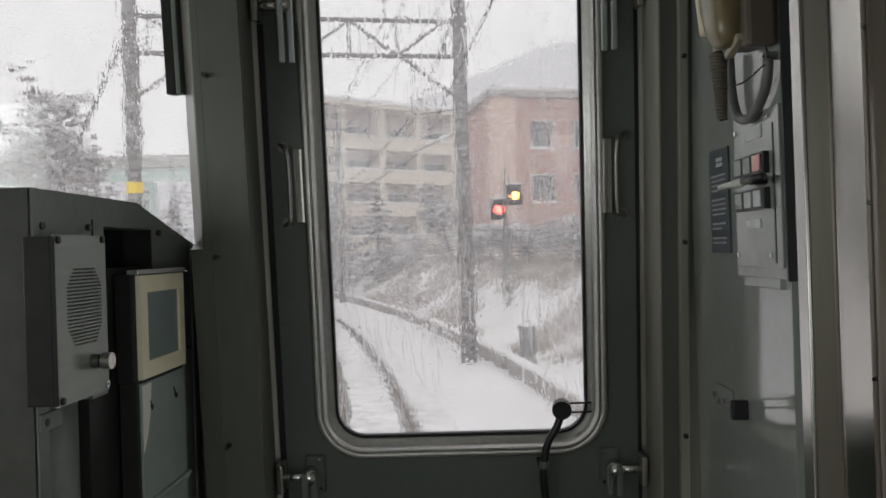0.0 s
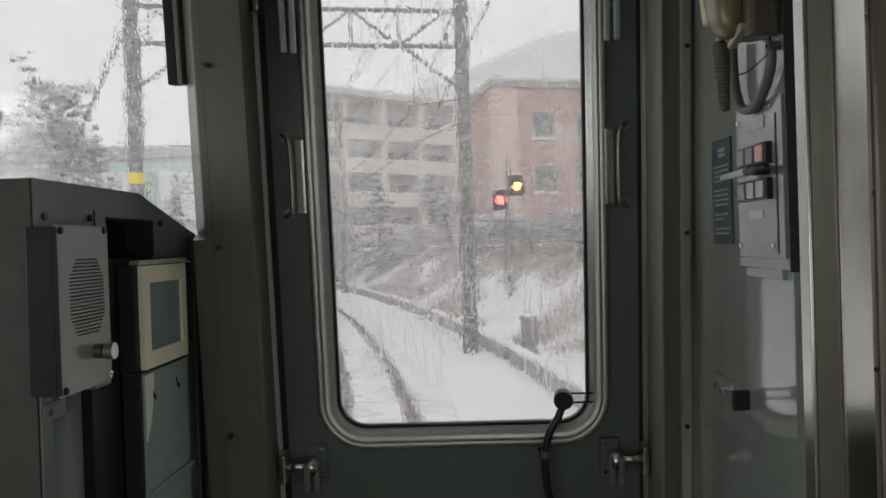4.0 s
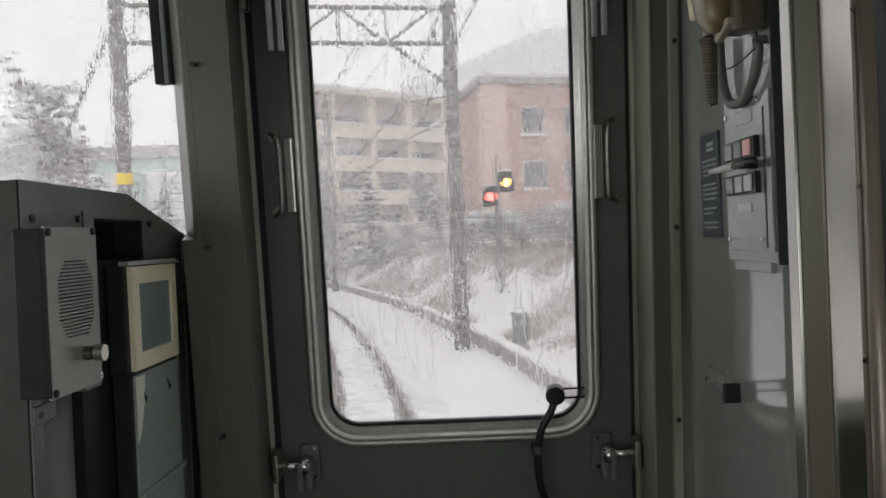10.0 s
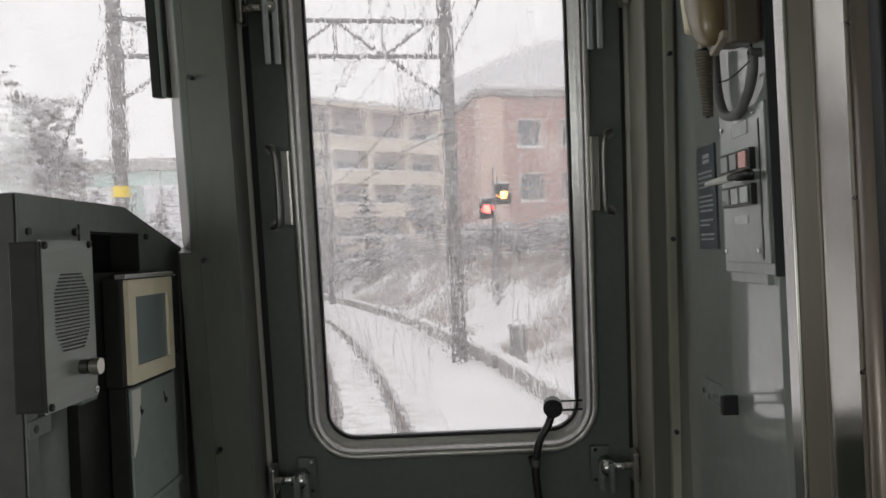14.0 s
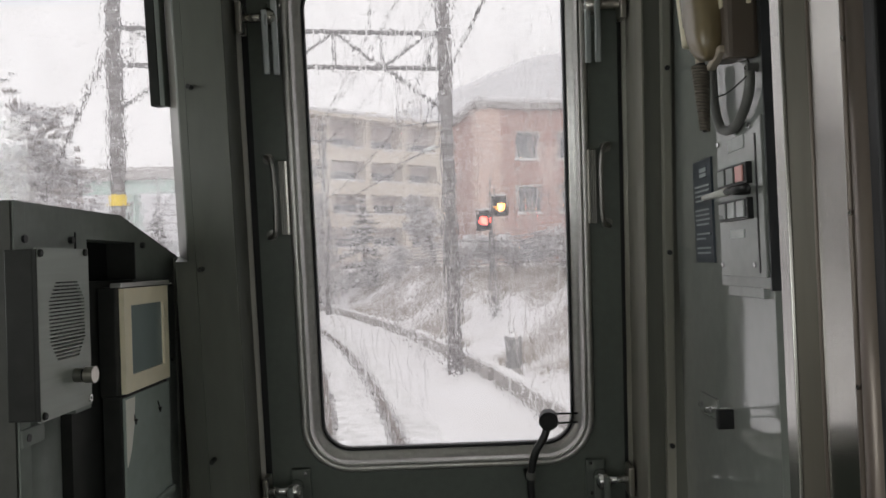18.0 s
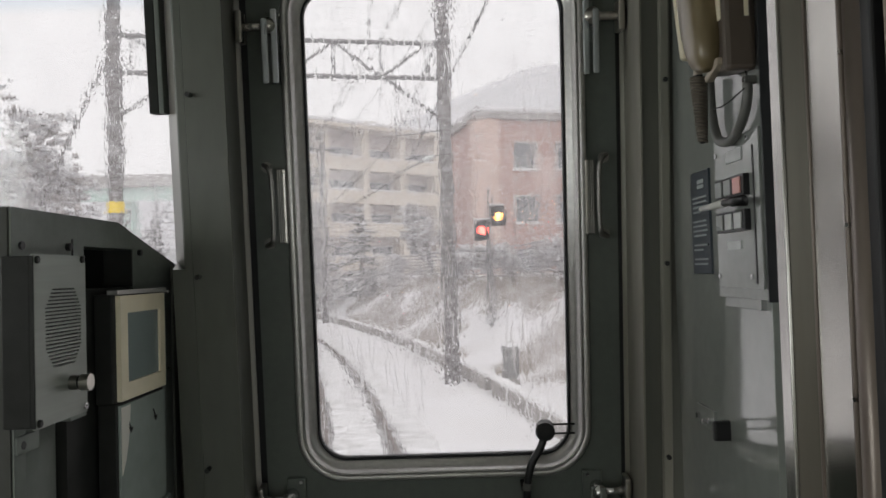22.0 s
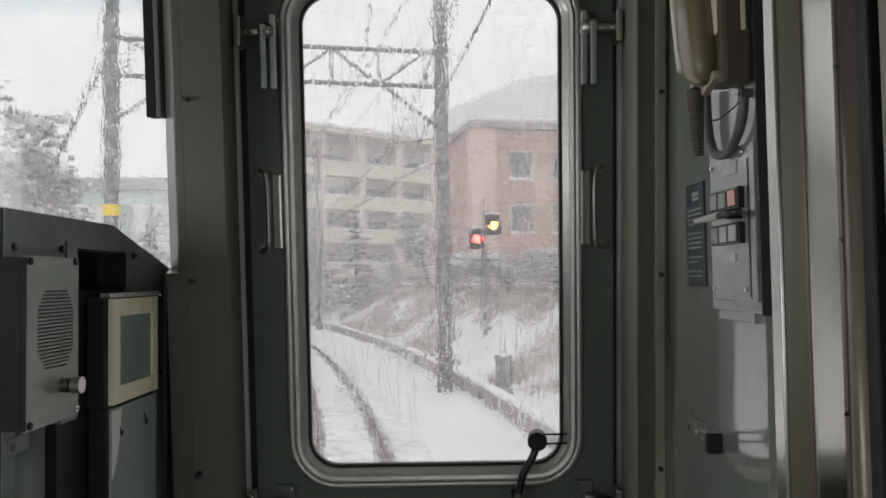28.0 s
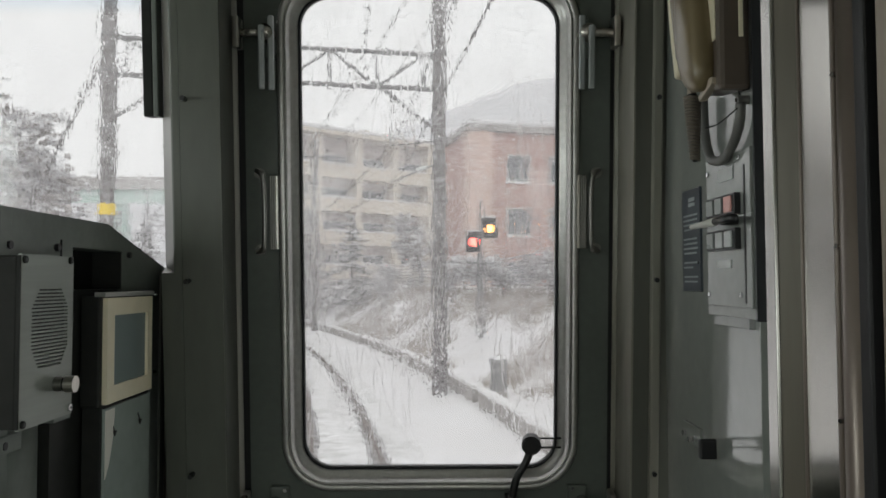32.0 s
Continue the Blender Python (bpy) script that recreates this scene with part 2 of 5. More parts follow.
M_SNOW = material("fresh_snow", (0.67, 0.665, 0.68), 0.75, vary=0.07, scale=12, bump=0.35, bump_scale=14, second=(0.55, 0.54, 0.535), second_scale=0.5, second_amount=0.55)
M_BALLAST = material("wet_ballast", (0.13, 0.12, 0.115), 0.7, vary=0.5, scale=22, bump=0.8, bump_scale=25, second=(0.62, 0.62, 0.63), second_scale=9, second_amount=0.9)
M_BED = material("snow_over_ballast", (0.70, 0.70, 0.71), 0.8, vary=0.10, scale=9, bump=0.6, bump_scale=18, second=(0.34, 0.33, 0.325), second_scale=4.5, second_amount=0.75)
M_RAIL = material("rusty_rail_steel", (0.10, 0.075, 0.058), 0.5, metal=0.4, vary=0.2)
M_CONC = material("weathered_concrete", (0.33, 0.315, 0.30), 0.85, vary=0.15, scale=20, bump=0.3, bump_scale=60, second=(0.16, 0.15, 0.14), second_scale=2.5)
M_POLE = material("wet_grey_pole_concrete", (0.095, 0.088, 0.085), 0.75, vary=0.3, scale=14, bump=0.3, bump_scale=40, second=(0.60, 0.60, 0.61), second_scale=11, second_amount=0.6)
M_GALV = material("galvanised_steel", (0.24, 0.24, 0.24), 0.5, metal=0.6, vary=0.15)
M_WIRE = material("dark_wire", (0.045, 0.045, 0.045), 0.5)
M_FENCE = material("pale_galvanised_fence_steel", (0.36, 0.355, 0.35), 0.55, metal=0.3, vary=0.15)
M_WEED = material("dead_grass_and_weeds", (0.36, 0.325, 0.285), 0.9, vary=0.3, scale=3, per_object=0.1)
M_YELLOW = material("yellow_marker_plate", (0.75, 0.55, 0.06), 0.5)
M_TAN = material("tan_plaster_wall", (0.56, 0.50, 0.42), 0.85, vary=0.06, scale=4, second=(0.47, 0.42, 0.36), second_scale=0.3)
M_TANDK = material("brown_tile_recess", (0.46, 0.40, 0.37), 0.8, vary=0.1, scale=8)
M_FLAKE = material("falling_snow_white", (0.85, 0.85, 0.86), 0.9, vary=0.02)
M_PANE = material("dark_window_pane", (0.16, 0.17, 0.18), 0.08, vary=0.05)
M_BARK = material("snow_dusted_bark", (0.11, 0.09, 0.08), 0.85, vary=0.3, scale=8, second=(0.55, 0.55, 0.56), second_scale=2.5, second_amount=0.7)
M_NEEDLE = material("dark_conifer_needles", (0.21, 0.212, 0.205), 0.8, vary=0.3, scale=2.5, per_object=0.15)
M_TWIG = material("bare_grey_brown_twigs", (0.33, 0.31, 0.30), 0.85, vary=0.3, scale=3, per_object=0.15)
M_SNOWTUFT = material("snow_on_branches", (0.70, 0.70, 0.715), 0.8, vary=0.06, scale=3)
M_HILL = material("snowy_wooded_hillside", (0.50, 0.50, 0.52), 0.9, vary=0.12, scale=0.08, second=(0.40, 0.40, 0.42), second_scale=0.02, stretch=(1, 1, 0.4))
M_GREEN = material("pale_green_girder_paint", (0.42, 0.58, 0.52), 0.6, vary=0.08, scale=1.5)
M_AMBER = glowing("lit_amber_lens", (1.0, 0.42, 0.10), 7.0)
M_BRICKPALE = material("salmon_brick", (0.56, 0.42, 0.36), 0.85, vary=0.12, scale=6, second=(0.48, 0.35, 0.30), second_scale=0.4)
M_BRICK = material("red_brown_brick", (0.42, 0.27, 0.23), 0.85, vary=0.15, scale=6, second=(0.33, 0.205, 0.175), second_scale=0.4)

# ---- building helpers ----
def box(bm, x0, x1, y0, y1, z0, z1, bevel=0.0):
    made = bmesh.ops.create_cube(bm, size=1.0)["verts"]
    for v in made:
        v.co = Vector((x0 + (v.co.x + 0.5) * (x1 - x0), y0 + (v.co.y + 0.5) * (y1 - y0), z0 + (v.co.z + 0.5) * (z1 - z0)))
    if bevel:
        edges = {e for v in made for e in v.link_edges}
        bmesh.ops.bevel(bm, geom=list(edges), offset=bevel, segments=2, affect="EDGES", profile=0.5)
    return bm


def rod(bm, a, b, r0, r1=None, seg=12):
    a, b = Vector(a), Vector(b)
    m = Matrix.Translation((a + b) / 2) @ (b - a).to_track_quat("Z", "Y").to_matrix().to_4x4()
    bmesh.ops.create_cone(bm, cap_ends=True, segments=seg, radius1=r0, radius2=r0 if r1 is None else r1, depth=(b - a).length, matrix=m)
    return bm


def tube(bm, pts, r, seg=8, closed=False):
    """A round tube along a line of points."""
    pts = [Vector(p) for p in pts]
    rings, up = [], Vector((0.31, 0.2, 0.93))
    for i, p in enumerate(pts):
        a, b = pts[max(i - 1, 0)], pts[min(i + 1, len(pts) - 1)]
        t = (b - a).normalized()
        side = up.cross(t).normalized()
        up2 = t.cross(side)
        rad = r[i] if isinstance(r, (list, tuple)) else r
        rings.append([bm.verts.new(p + rad * (side * math.cos(k * math.tau / seg) + up2 * math.sin(k * math.tau / seg))) for k in range(seg)])
    for q0, q1 in zip(rings, rings[1:]):
        for k in range(seg):
            bm.faces.new((q0[k], q0[(k + 1) % seg], q1[(k + 1) % seg], q1[k]))
    bm.faces.new(rings[0][::-1])
    bm.faces.new(rings[-1])
    return bm


def smooth_line(ctrl, n=8):
    """A Catmull-Rom line through the control points."""
    c = [Vector(p) for p in ctrl]
    c = [2 * c[0] - c[1], *c, 2 * c[-1] - c[-2]]
    out = []
    for i in range(1, len(c) - 2):
        for k in range(n):
            t = k / n
            out.append(0.5 * (2 * c[i] + (c[i + 1] - c[i - 1]) * t + (2 * c[i - 1] - 5 * c[i] + 4 * c[i + 1] - c[i + 2]) * t * t + (3 * c[i] - c[i - 1] - 3 * c[i + 1] + c[i + 2]) * t ** 3))
    return out + [c[-2]]


def rounded(x0, x1, z0, z1, r, n=8):
    """The outline of a rounded rectangle, as (x, z), anticlockwise from the lower right corner."""
    out = []
    for cx, cz, a in ((x1 - r, z0 + r, -90), (x1 - r, z1 - r, 0), (x0 + r, z1 - r, 90), (x0 + r, z0 + r, 180)):
        for k in range(n + 1):
            ang = radians(a + 90 * k / n)
            out.append((cx + r * math.cos(ang), cz + r * math.sin(ang)))
    return out


def ring(bm, x0, x1, z0, z1, r, profile, n=8):
    """A frame swept round a rounded opening: profile is (outwards, y) all round its section."""
    loops = [[bm.verts.new((x, y, z)) for x, z in rounded(x0 - o, x1 + o, z0 - o, z1 + o, max(r + o, 0.002), n)] for o, y in profile]
    c = len(loops[0])
    for i in range(len(loops)):
        p, q = loops[i], loops[(i + 1) % len(loops)]
        for k in range(c):
            bm.faces.new((p[k], p[(k + 1) % c], q[(k + 1) % c], q[k]))
    bmesh.ops.recalc_face_normals(bm, faces=bm.faces[:])
    return bm


def holed(bm, ox0, ox1, oz0, oz1, x0, x1, z0, z1, r, y0, y1, n=8):
    """A plate with a rounded opening."""
    inner = rounded(x0, x1, z0, z1, r, n)
    corners = [(ox1, oz0), (ox1, oz1), (ox0, oz1), (ox0, oz0)]
    sheets = []
    for y in (y0, y1):
        iv = [bm.verts.new((x, y, z)) for x, z in inner]
        ov = [bm.verts.new((x, y, z)) for x, z in corners]
        for c in range(4):
            base = c * (n + 1)
            for k in range(n):
                bm.faces.new((ov[c], iv[base + k], iv[base + k + 1]))
            nxt = (base + n + 1) % len(iv)
            bm.faces.new((ov[c], iv[base + n], iv[nxt], ov[(c + 1) % 4]))
        sheets.append((iv, ov))
    for a, b in ((sheets[0][0], sheets[1][0]), (sheets[0][1], sheets[1][1])):
        for k in range(len(a)):
            bm.faces.new((a[k], a[(k + 1) % len(a)], b[(k + 1) % len(a)], b[k]))
    bmesh.ops.recalc_face_normals(bm, faces=bm.faces[:])
    return bm


def prism(bm, outline, x0, x1, bevel=0.0):
    """A solid from an outline of (y, z), between two x."""
    a = [bm.verts.new((x0, y, z)) for y, z in outline]
    b = [bm.verts.new((x1, y, z)) for y, z in outline]
    bm.faces.new(a)
    bm.faces.new(b[::-1])
    for k in range(len(a)):
        bm.faces.new((a[k], b[k], b[(k + 1) % len(a)], a[(k + 1) % len(a)]))
    bmesh.ops.recalc_face_normals(bm, faces=bm.faces[:])
    if bevel:
        bmesh.ops.bevel(bm, geom=bm.edges[:], offset=bevel, segments=2, affect="EDGES", profile=0.5)
    return bm


def mesh_of(name, bm, mat, smooth=False):
    me = bpy.data.meshes.new(name)
    bm.to_mesh(me)
    bm.free()
    me.materials.append(mat)
    if smooth:
        for p in me.polygons:
            p.use_smooth = True
    return me


def part(name, bm, mat, parent, label="", smooth=False):
    ob = new(name, mesh_of(name, bm, mat, smooth))
    ob.parent = parent
    return tagged(ob, label)


def thing(name, label, category, m=None, group="", kind=""):
    ob = new(name)
    ob.empty_display_size = 0.1
    if m is not None:
        ob.matrix_basis = m
    return tagged(ob, label, category, group, kind)


def setting(name, bm, mat, label, category, m=None, smooth=False, kind="structure"):
    ob = new(name, mesh_of(name, bm, mat, smooth))
    if m is not None:
        ob.matrix_basis = m
    return tagged(ob, label, category, "", kind)


def B():
    return bmesh.new()


# ---- the cab: the front wall leans in by nearly six degrees ----
FRONT = pose(0, 1.6, 1.6, 5.67, 0, 0)

# the opening widens outwards; its jamb is 0.16 deep
def slab(bm, outline, v0, v1):
    """A solid from an outline of (u, y), between two heights."""
    a = [bm.verts.new((u, y, v0)) for u, y in outline]
    b = [bm.verts.new((u, y, v1)) for u, y in outline]
    bm.faces.new(a[::-1])
    bm.faces.new(b)
    for k in range(len(a)):
        bm.faces.new((a[k], a[(k + 1) % len(a)], b[(k + 1) % len(a)], b[k]))
    bmesh.ops.recalc_face_normals(bm, faces=bm.faces[:])
    return bm


g = slab(B(), [(-0.466, -0.16), (-0.393, -0.16), (-0.4115, 0.02), (-0.4115, 0.10), (-0.466, 0.10)], -1.75, 0.9)
slab(g, [(0.359, -0.16), (0.45, -0.16), (0.45, 0.10), (0.3695, 0.10), (0.3695, 0.02)], -1.75, 0.9)
box(g, -0.41, 0.368, -0.10, 0.10, 0.72, 0.9)
box(g, -0.41, 0.368, -0.10, 0.10, -1.75, -1.60)
setting("wall_front", g, M_WALL, "dark green-grey painted steel front wall of the cab beside the door", "wall", FRONT)
# same paint on both jambs: the left one's shade is put into its colour
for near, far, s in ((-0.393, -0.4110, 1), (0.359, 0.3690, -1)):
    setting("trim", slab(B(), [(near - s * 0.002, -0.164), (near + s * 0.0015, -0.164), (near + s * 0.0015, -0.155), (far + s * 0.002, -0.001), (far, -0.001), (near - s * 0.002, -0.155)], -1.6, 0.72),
            M_WALL if s > 0 else M_JAMB, "worn grey painted metal door jamb lining, toned by side for light", "door jamb", FRONT)
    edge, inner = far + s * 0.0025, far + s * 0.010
    # edge strip: paler on the left, jamb grey on the right
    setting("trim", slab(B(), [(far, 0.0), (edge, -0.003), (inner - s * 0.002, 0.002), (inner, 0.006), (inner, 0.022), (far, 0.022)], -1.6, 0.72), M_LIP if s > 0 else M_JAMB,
            "thin dull metal strip along the door edge", "trim", FRONT)
g = slab(B(), [(-0.547, -0.010), (-0.506, -0.156), (-0.4665, -0.160), (-0.4665, -0.010)], -1.6, 0.034)
slab(g, [(-0.4830, -0.156), (-0.4790, -0.160), (-0.4665, -0.160), (-0.4665, -0.004), (-0.4830, -0.004)], 0.034, 0.72)
setting("wall_corner", g, M_WALL,
        "dark green-grey painted wall between console and door", "wall", FRONT)
# paler than the wall: side daylight on the slant is put into the colour
setting("trim", slab(B(), [(-0.550, -0.004), (-0.4832, -0.1545), (-0.4832, -0.004)], 0.036, 0.72), M_PILLAR,
        "grey slanting windscreen pillar face, daylight put into its colour", "pillar", FRONT)
for v in (0.35, 0.02, -0.34):
    setting("trim", rod(B(), (-0.455, -0.178, v), (-0.455, -0.158, v), 0.0045), M_BLACK, "small dark screw head", "screw", FRONT)

# windscreen wall to the driver's side, and plain wall to the other
setting("wall_windscreen", holed(B(), -1.50, -0.467, -1.75, 0.9, -1.33, -0.549, 0.025, 0.70, 0.01, 0.0, 0.05), M_JAMB,
        "grey painted front wall round the driver's windscreen", "wall", FRONT)
setting("wall_front_right", box(B(), 0.451, 1.45, 0.0, 0.05, -1.75, 0.9), M_WALL, "plain grey-green front wall beyond the side panel", "wall", FRONT)
w = thing("window_1", "driver's windscreen of clear wet glass with a blue shade band", "window", FRONT, kind="structure")
part("seal", ring(B(), -1.326, -0.553, 0.029, 0.696, 0.008, [(0, 0.012), (0.006, 0.006), (0.006, 0.04), (0, 0.035)]), M_RUBBER, w)
p = part("pane", box(B(), -1.328, -0.551, 0.020, 0.026, 0.027, 0.698), M_SHADE, w, "rain-wet clear glass with a blue-tinted band along the top")
p.visible_shadow = False

# sun blind at the screen's edge
sb = thing("sun_blind", "dark sun blind rail hanging down the windscreen's edge", "blind", FRONT)
part("rail", box(B(), -0.567, -0.548, -0.062, -0.030, 0.330, 0.86, 0.002), M_CASE, sb)
part("end_cap", box(B(), -0.548, -0.538, -0.062, -0.030, 0.330, 0.86, 0.002), M_CONSOLE, sb, "grey metal edge")
part("bracket", box(B(), -0.60, -0.49, -0.07, 0.0, 0.80, 0.87, 0.004), M_CASE, sb)

# ---- the front door ----
door = thing("door_1", "dark green-grey steel front door with a tall rounded window", "door", FRONT, kind="structure")
part("leaf", holed(B(), -0.386, 0.350, -1.59, 0.70, -0.309, 0.273, -0.427, 0.612, 0.085, 0.0, 0.045), M_DOOR, door)
part("window_frame", ring(B(), -0.2787, 0.2470, -0.3905, 0.5785, 0.0605,
     [(0.0, 0.012), (0.003, 0.008), (0.008, 0.005), (0.015, 0.001), (0.0185, -0.005), (0.0205, -0.011), (0.0222, -0.0135), (0.0236, -0.012),
      (0.0242, -0.004), (0.0256, -0.004), (0.0262, -0.0115), (0.0280, -0.0138), (0.0360, -0.0135), (0.0395, -0.010), (0.0405, 0.003), (0.0405, 0.03), (0.0, 0.03)], 10),
     M_ALU, door, "ribbed aluminium window frame with rounded corners", True)
part("seal", ring(B(), -0.2747, 0.2430, -0.3865, 0.5745, 0.0565, [(0.0, 0.0135), (0.002, 0.010), (0.0045, 0.009), (0.0045, 0.028), (0.0, 0.028)], 10), M_RUBBER, door, "black rubber glazing seal", True)
p = part("pane", box(B(), -0.2775, 0.2455, 0.016, 0.022, -0.389, 0.577), M_GLASS, door, "rain-streaked clear glass")
p.visible_shadow = False


def raindrops(u0, u1, v0, v1, y, n_drops, n_runs, seed):
    """Beads and wandering rivulets of water standing on the outer face of a pane."""
    rnd = random.Random(seed)
    verts, faces = [], []
    for _ in range(n_drops):
        cu, cv = rnd.uniform(u0, u1), rnd.uniform(v0, v1)
        if noise.noise(Vector((cu * 9, cv * 7, seed))) < -0.08:
            continue
        r = 0.0006 + 0.0018 * rnd.random() ** 3
        k = len(verts)
        verts.append((cu, y + r * 0.34, cv))
        for q, hh in ((0.6, 0.24), (1.0, 0.0)):
            for j in range(8):
                a = j * math.tau / 8
                verts.append((cu + r * q * math.cos(a), y + r * hh, cv + r * q * 1.25 * math.sin(a) * (0.8 if math.sin(a) > 0 else 1.1)))
        for j in range(8):
            faces.append((k, k + 1 + (j + 1) % 8, k + 1 + j))
            faces.append((k + 1 + j, k + 1 + (j + 1) % 8, k + 9 + (j + 1) % 8, k + 9 + j))
        verts.extend(verts[k + 9:k + 17])
        faces.append(tuple(k + 17 + j for j in range(8)))
    for _ in range(n_runs):
        cu, cv = rnd.uniform(u0, u1), rnd.uniform(v0 + 0.08, v1)
        if noise.noise(Vector((cu * 7, cv * 2.5, seed + 3))) < -0.12:
            continue
        wide, drift = 0.0005 + 0.0009 * rnd.random(), rnd.uniform(-0.15, 0.15)
        n = rnd.choice((4, 5, 5, 6, 7, 8, 9, 11, 14, 18))
        base = len(verts)
        for i in range(n):
            f = i / (n - 1)
            ww = wide * (0.35 + 0.65 * math.sin(math.pi * min(1, f * 0.9 + 0.1))) * rnd.uniform(0.75, 1.25)
            for du, hh in ((-1, 0.0), (-0.45, 0.26), (0.45, 0.26), (1, 0.0), (-1, 0.0), (1, 0.0)):
                verts.append((min(max(cu + du * ww, u0), u1), y + hh * ww, cv))
            cv = max(v0, cv - rnd.uniform(0.004, 0.009))
            drift = 0.7 * drift + rnd.uniform(-0.25, 0.25)
            cu += drift * 0.0060
        for i in range(n - 1):
            p, q = base + 6 * i, base + 6 * i + 6
            for j in range(3):
                faces.append((p + j, p + j + 1, q + j + 1, q + j))
            faces.append((p + 5, p + 4, q + 4, q + 5))
    me = bpy.data.meshes.new("rain_water")
    me.from_pydata(verts, [], faces)
    me.materials.append(M_WATER)
    for pl in me.polygons:
        pl.use_smooth = True
    return me


def rain_on(holder, *args):
    ob = new("rain_water", raindrops(*args))
    ob.parent = holder
    ob.visible_shadow = False
    return tagged(ob, "clear beads and rivulets of rain", kind="stuff")


rain_on(door, -0.272, 0.240, -0.380, 0.570, 0.0223, 1900, 1050, 12)
rain_on(w, -1.32, -0.556, 0.03, 0.50, 0.0263, 700, 60, 5)
part("hinge_gap", box(B(), -0.4005, -0.3865, 0.006, 0.03, -1.59, 0.70), M_RUBBER, door, "black seal in the gap")
part("hinge_gap", box(B(), 0.3505, 0.3590, 0.006, 0.03, -1.59, 0.70), M_RUBBER, door, "black seal in the gap")

# grab handles: a U bar and a flat bright plate behind it
for s, u in ((1, -0.340), (-1, 0.3045)):
    hd = part("handle", tube(B(), smooth_line([(u - s * 0.018, 0.0, 0.222), (u - s * 0.018, -0.03, 0.226), (u - s * 0.006, -0.046, 0.218), (u, -0.048, 0.19), (u, -0.048, 0.10),
              (u - s * 0.004, -0.046, 0.072), (u - s * 0.018, -0.03, 0.064), (u - s * 0.018, 0.0, 0.068)], 5), 0.0044, 10), M_GREYSTEEL, door, "steel U-shaped grab handle", True)
    part("foot", rod(B(), (u - s * 0.018, 0.001, 0.222), (u - s * 0.018, -0.006, 0.222), 0.011), M_GREYSTEEL, hd)
    part("foot", rod(B(), (u - s * 0.018, 0.001, 0.068), (u - s * 0.018, -0.006, 0.068), 0.011), M_GREYSTEEL, hd)
    lo, hi = sorted((u + s * 0.002, u + s * 0.0205))
    gp = part("guard_plate", box(B(), lo, hi, -0.010, 0.001, 0.068, 0.218, 0.002), M_GREYSTEEL, door, "ribbed steel guard plate")
    for c, half, deep in ((0.0185, 0.0024, 0.016), (0.0125, 0.0011, 0.012), (0.0085, 0.0011, 0.012), (0.0045, 0.0011, 0.012)):
        part("rib", box(B(), u + s * c - half, u + s * c + half, -deep, -0.008, 0.069, 0.217, 0.0008), M_STEEL if half > 0.002 else M_GREYSTEEL, gp)

# upper and lower door latches: a bolt to the jamb and a hanging lever
for s, edge in ((1, -0.390), (-1, 0.352)):
    for v, lever, look_word in ((0.495, -0.112, "pale worn lever latch hanging down"), (-0.455, -0.05, "chrome lever latch")):
        lt = part("latch", box(B(), min(edge + s * 0.045, edge + s * 0.085), max(edge + s * 0.045, edge + s * 0.085), -0.010, 0.001, v - 0.045, v + 0.035, 0.003), M_DOOR, door, look_word)
        part("bolt", rod(B(), (edge - s * 0.004, -0.035, v), (edge + s * 0.055, -0.035, v), 0.0085, seg=14), M_CHROME if v < 0 else M_STEEL, lt, smooth=True)
        g = rod(B(), (edge + s * 0.056, -0.052, v), (edge + s * 0.056, 0.0, v), 0.015, seg=14)
        part("hub", g, M_CHROME if v < 0 else M_STEEL, lt, smooth=True)
        g = B()
        for k in (0, 1):
            c = edge + s * (0.050 + 0.017 * k)
            box(g, c - 0.006, c + 0.006, -0.056 + 0.01 * k, -0.048 + 0.01 * k, v + lever, v + 0.012 + 0.02 * (v > 0) * k, 0.003)
        part("lever", g, M_WORN if v > 0 else M_CONSOLE, lt)
        part("keeper", box(B(), min(edge - s * 0.006, edge + s * 0.006), max(edge - s * 0.006, edge + s * 0.006), -0.055, -0.012, v - 0.03, v + 0.03, 0.003), M_STEEL, lt)
        for dv in (-0.036, 0.027):
            part("screw", rod(B(), (edge + s * 0.075, -0.012, v + dv), (edge + s * 0.075, -0.008, v + dv), 0.004, seg=8), M_CHROME, lt)

# gooseneck microphone at the window's corner
mic = thing("gooseneck_microphone", "black gooseneck microphone clipped in front of the door window", "microphone", FRONT)
part("head", rod(B(), (0.186, -0.062, -0.321), (0.188, -0.040, -0.319), 0.0195, 0.0185, 24), M_BLACK, mic, smooth=False)
part("grille", rod(B(), (0.186, -0.065, -0.321), (0.186, -0.061, -0.321), 0.015, 0.018, 20), M_RUBBER, mic)
for dv in (-0.009, 0.010):
    part("stay", rod(B(), (0.186, -0.045, -0.321 + dv), (0.252, -0.012, -0.331 + dv), 0.0021, seg=8), M_BLACK, mic, "thin wire stay to the window frame")
part("gooseneck", tube(B(), smooth_line([(0.187, -0.045, -0.332), (0.177, -0.048, -0.358), (0.160, -0.050, -0.386), (0.151, -0.050, -0.42), (0.148, -0.048, -0.46),
     (0.154, -0.046, -0.52), (0.172, -0.044, -0.575), (0.178, -0.040, -0.66), (0.178, 0.0, -0.74)], 6), 0.0080, 10), M_BLACK, mic, smooth=True)
part("collar", rod(B(), (0.150, -0.050, -0.428), (0.1485, -0.050, -0.442), 0.0098, seg=14), M_CABLE, mic)
part("clip", box(B(), 0.138, 0.148, -0.046, 0.0, -0.446, -0.438, 0.002), M_CASE, mic)

# ---- driver's side: console with its side panel ----
con = thing("driver_console", "charcoal painted driver's console with a sloping top edge", "console")
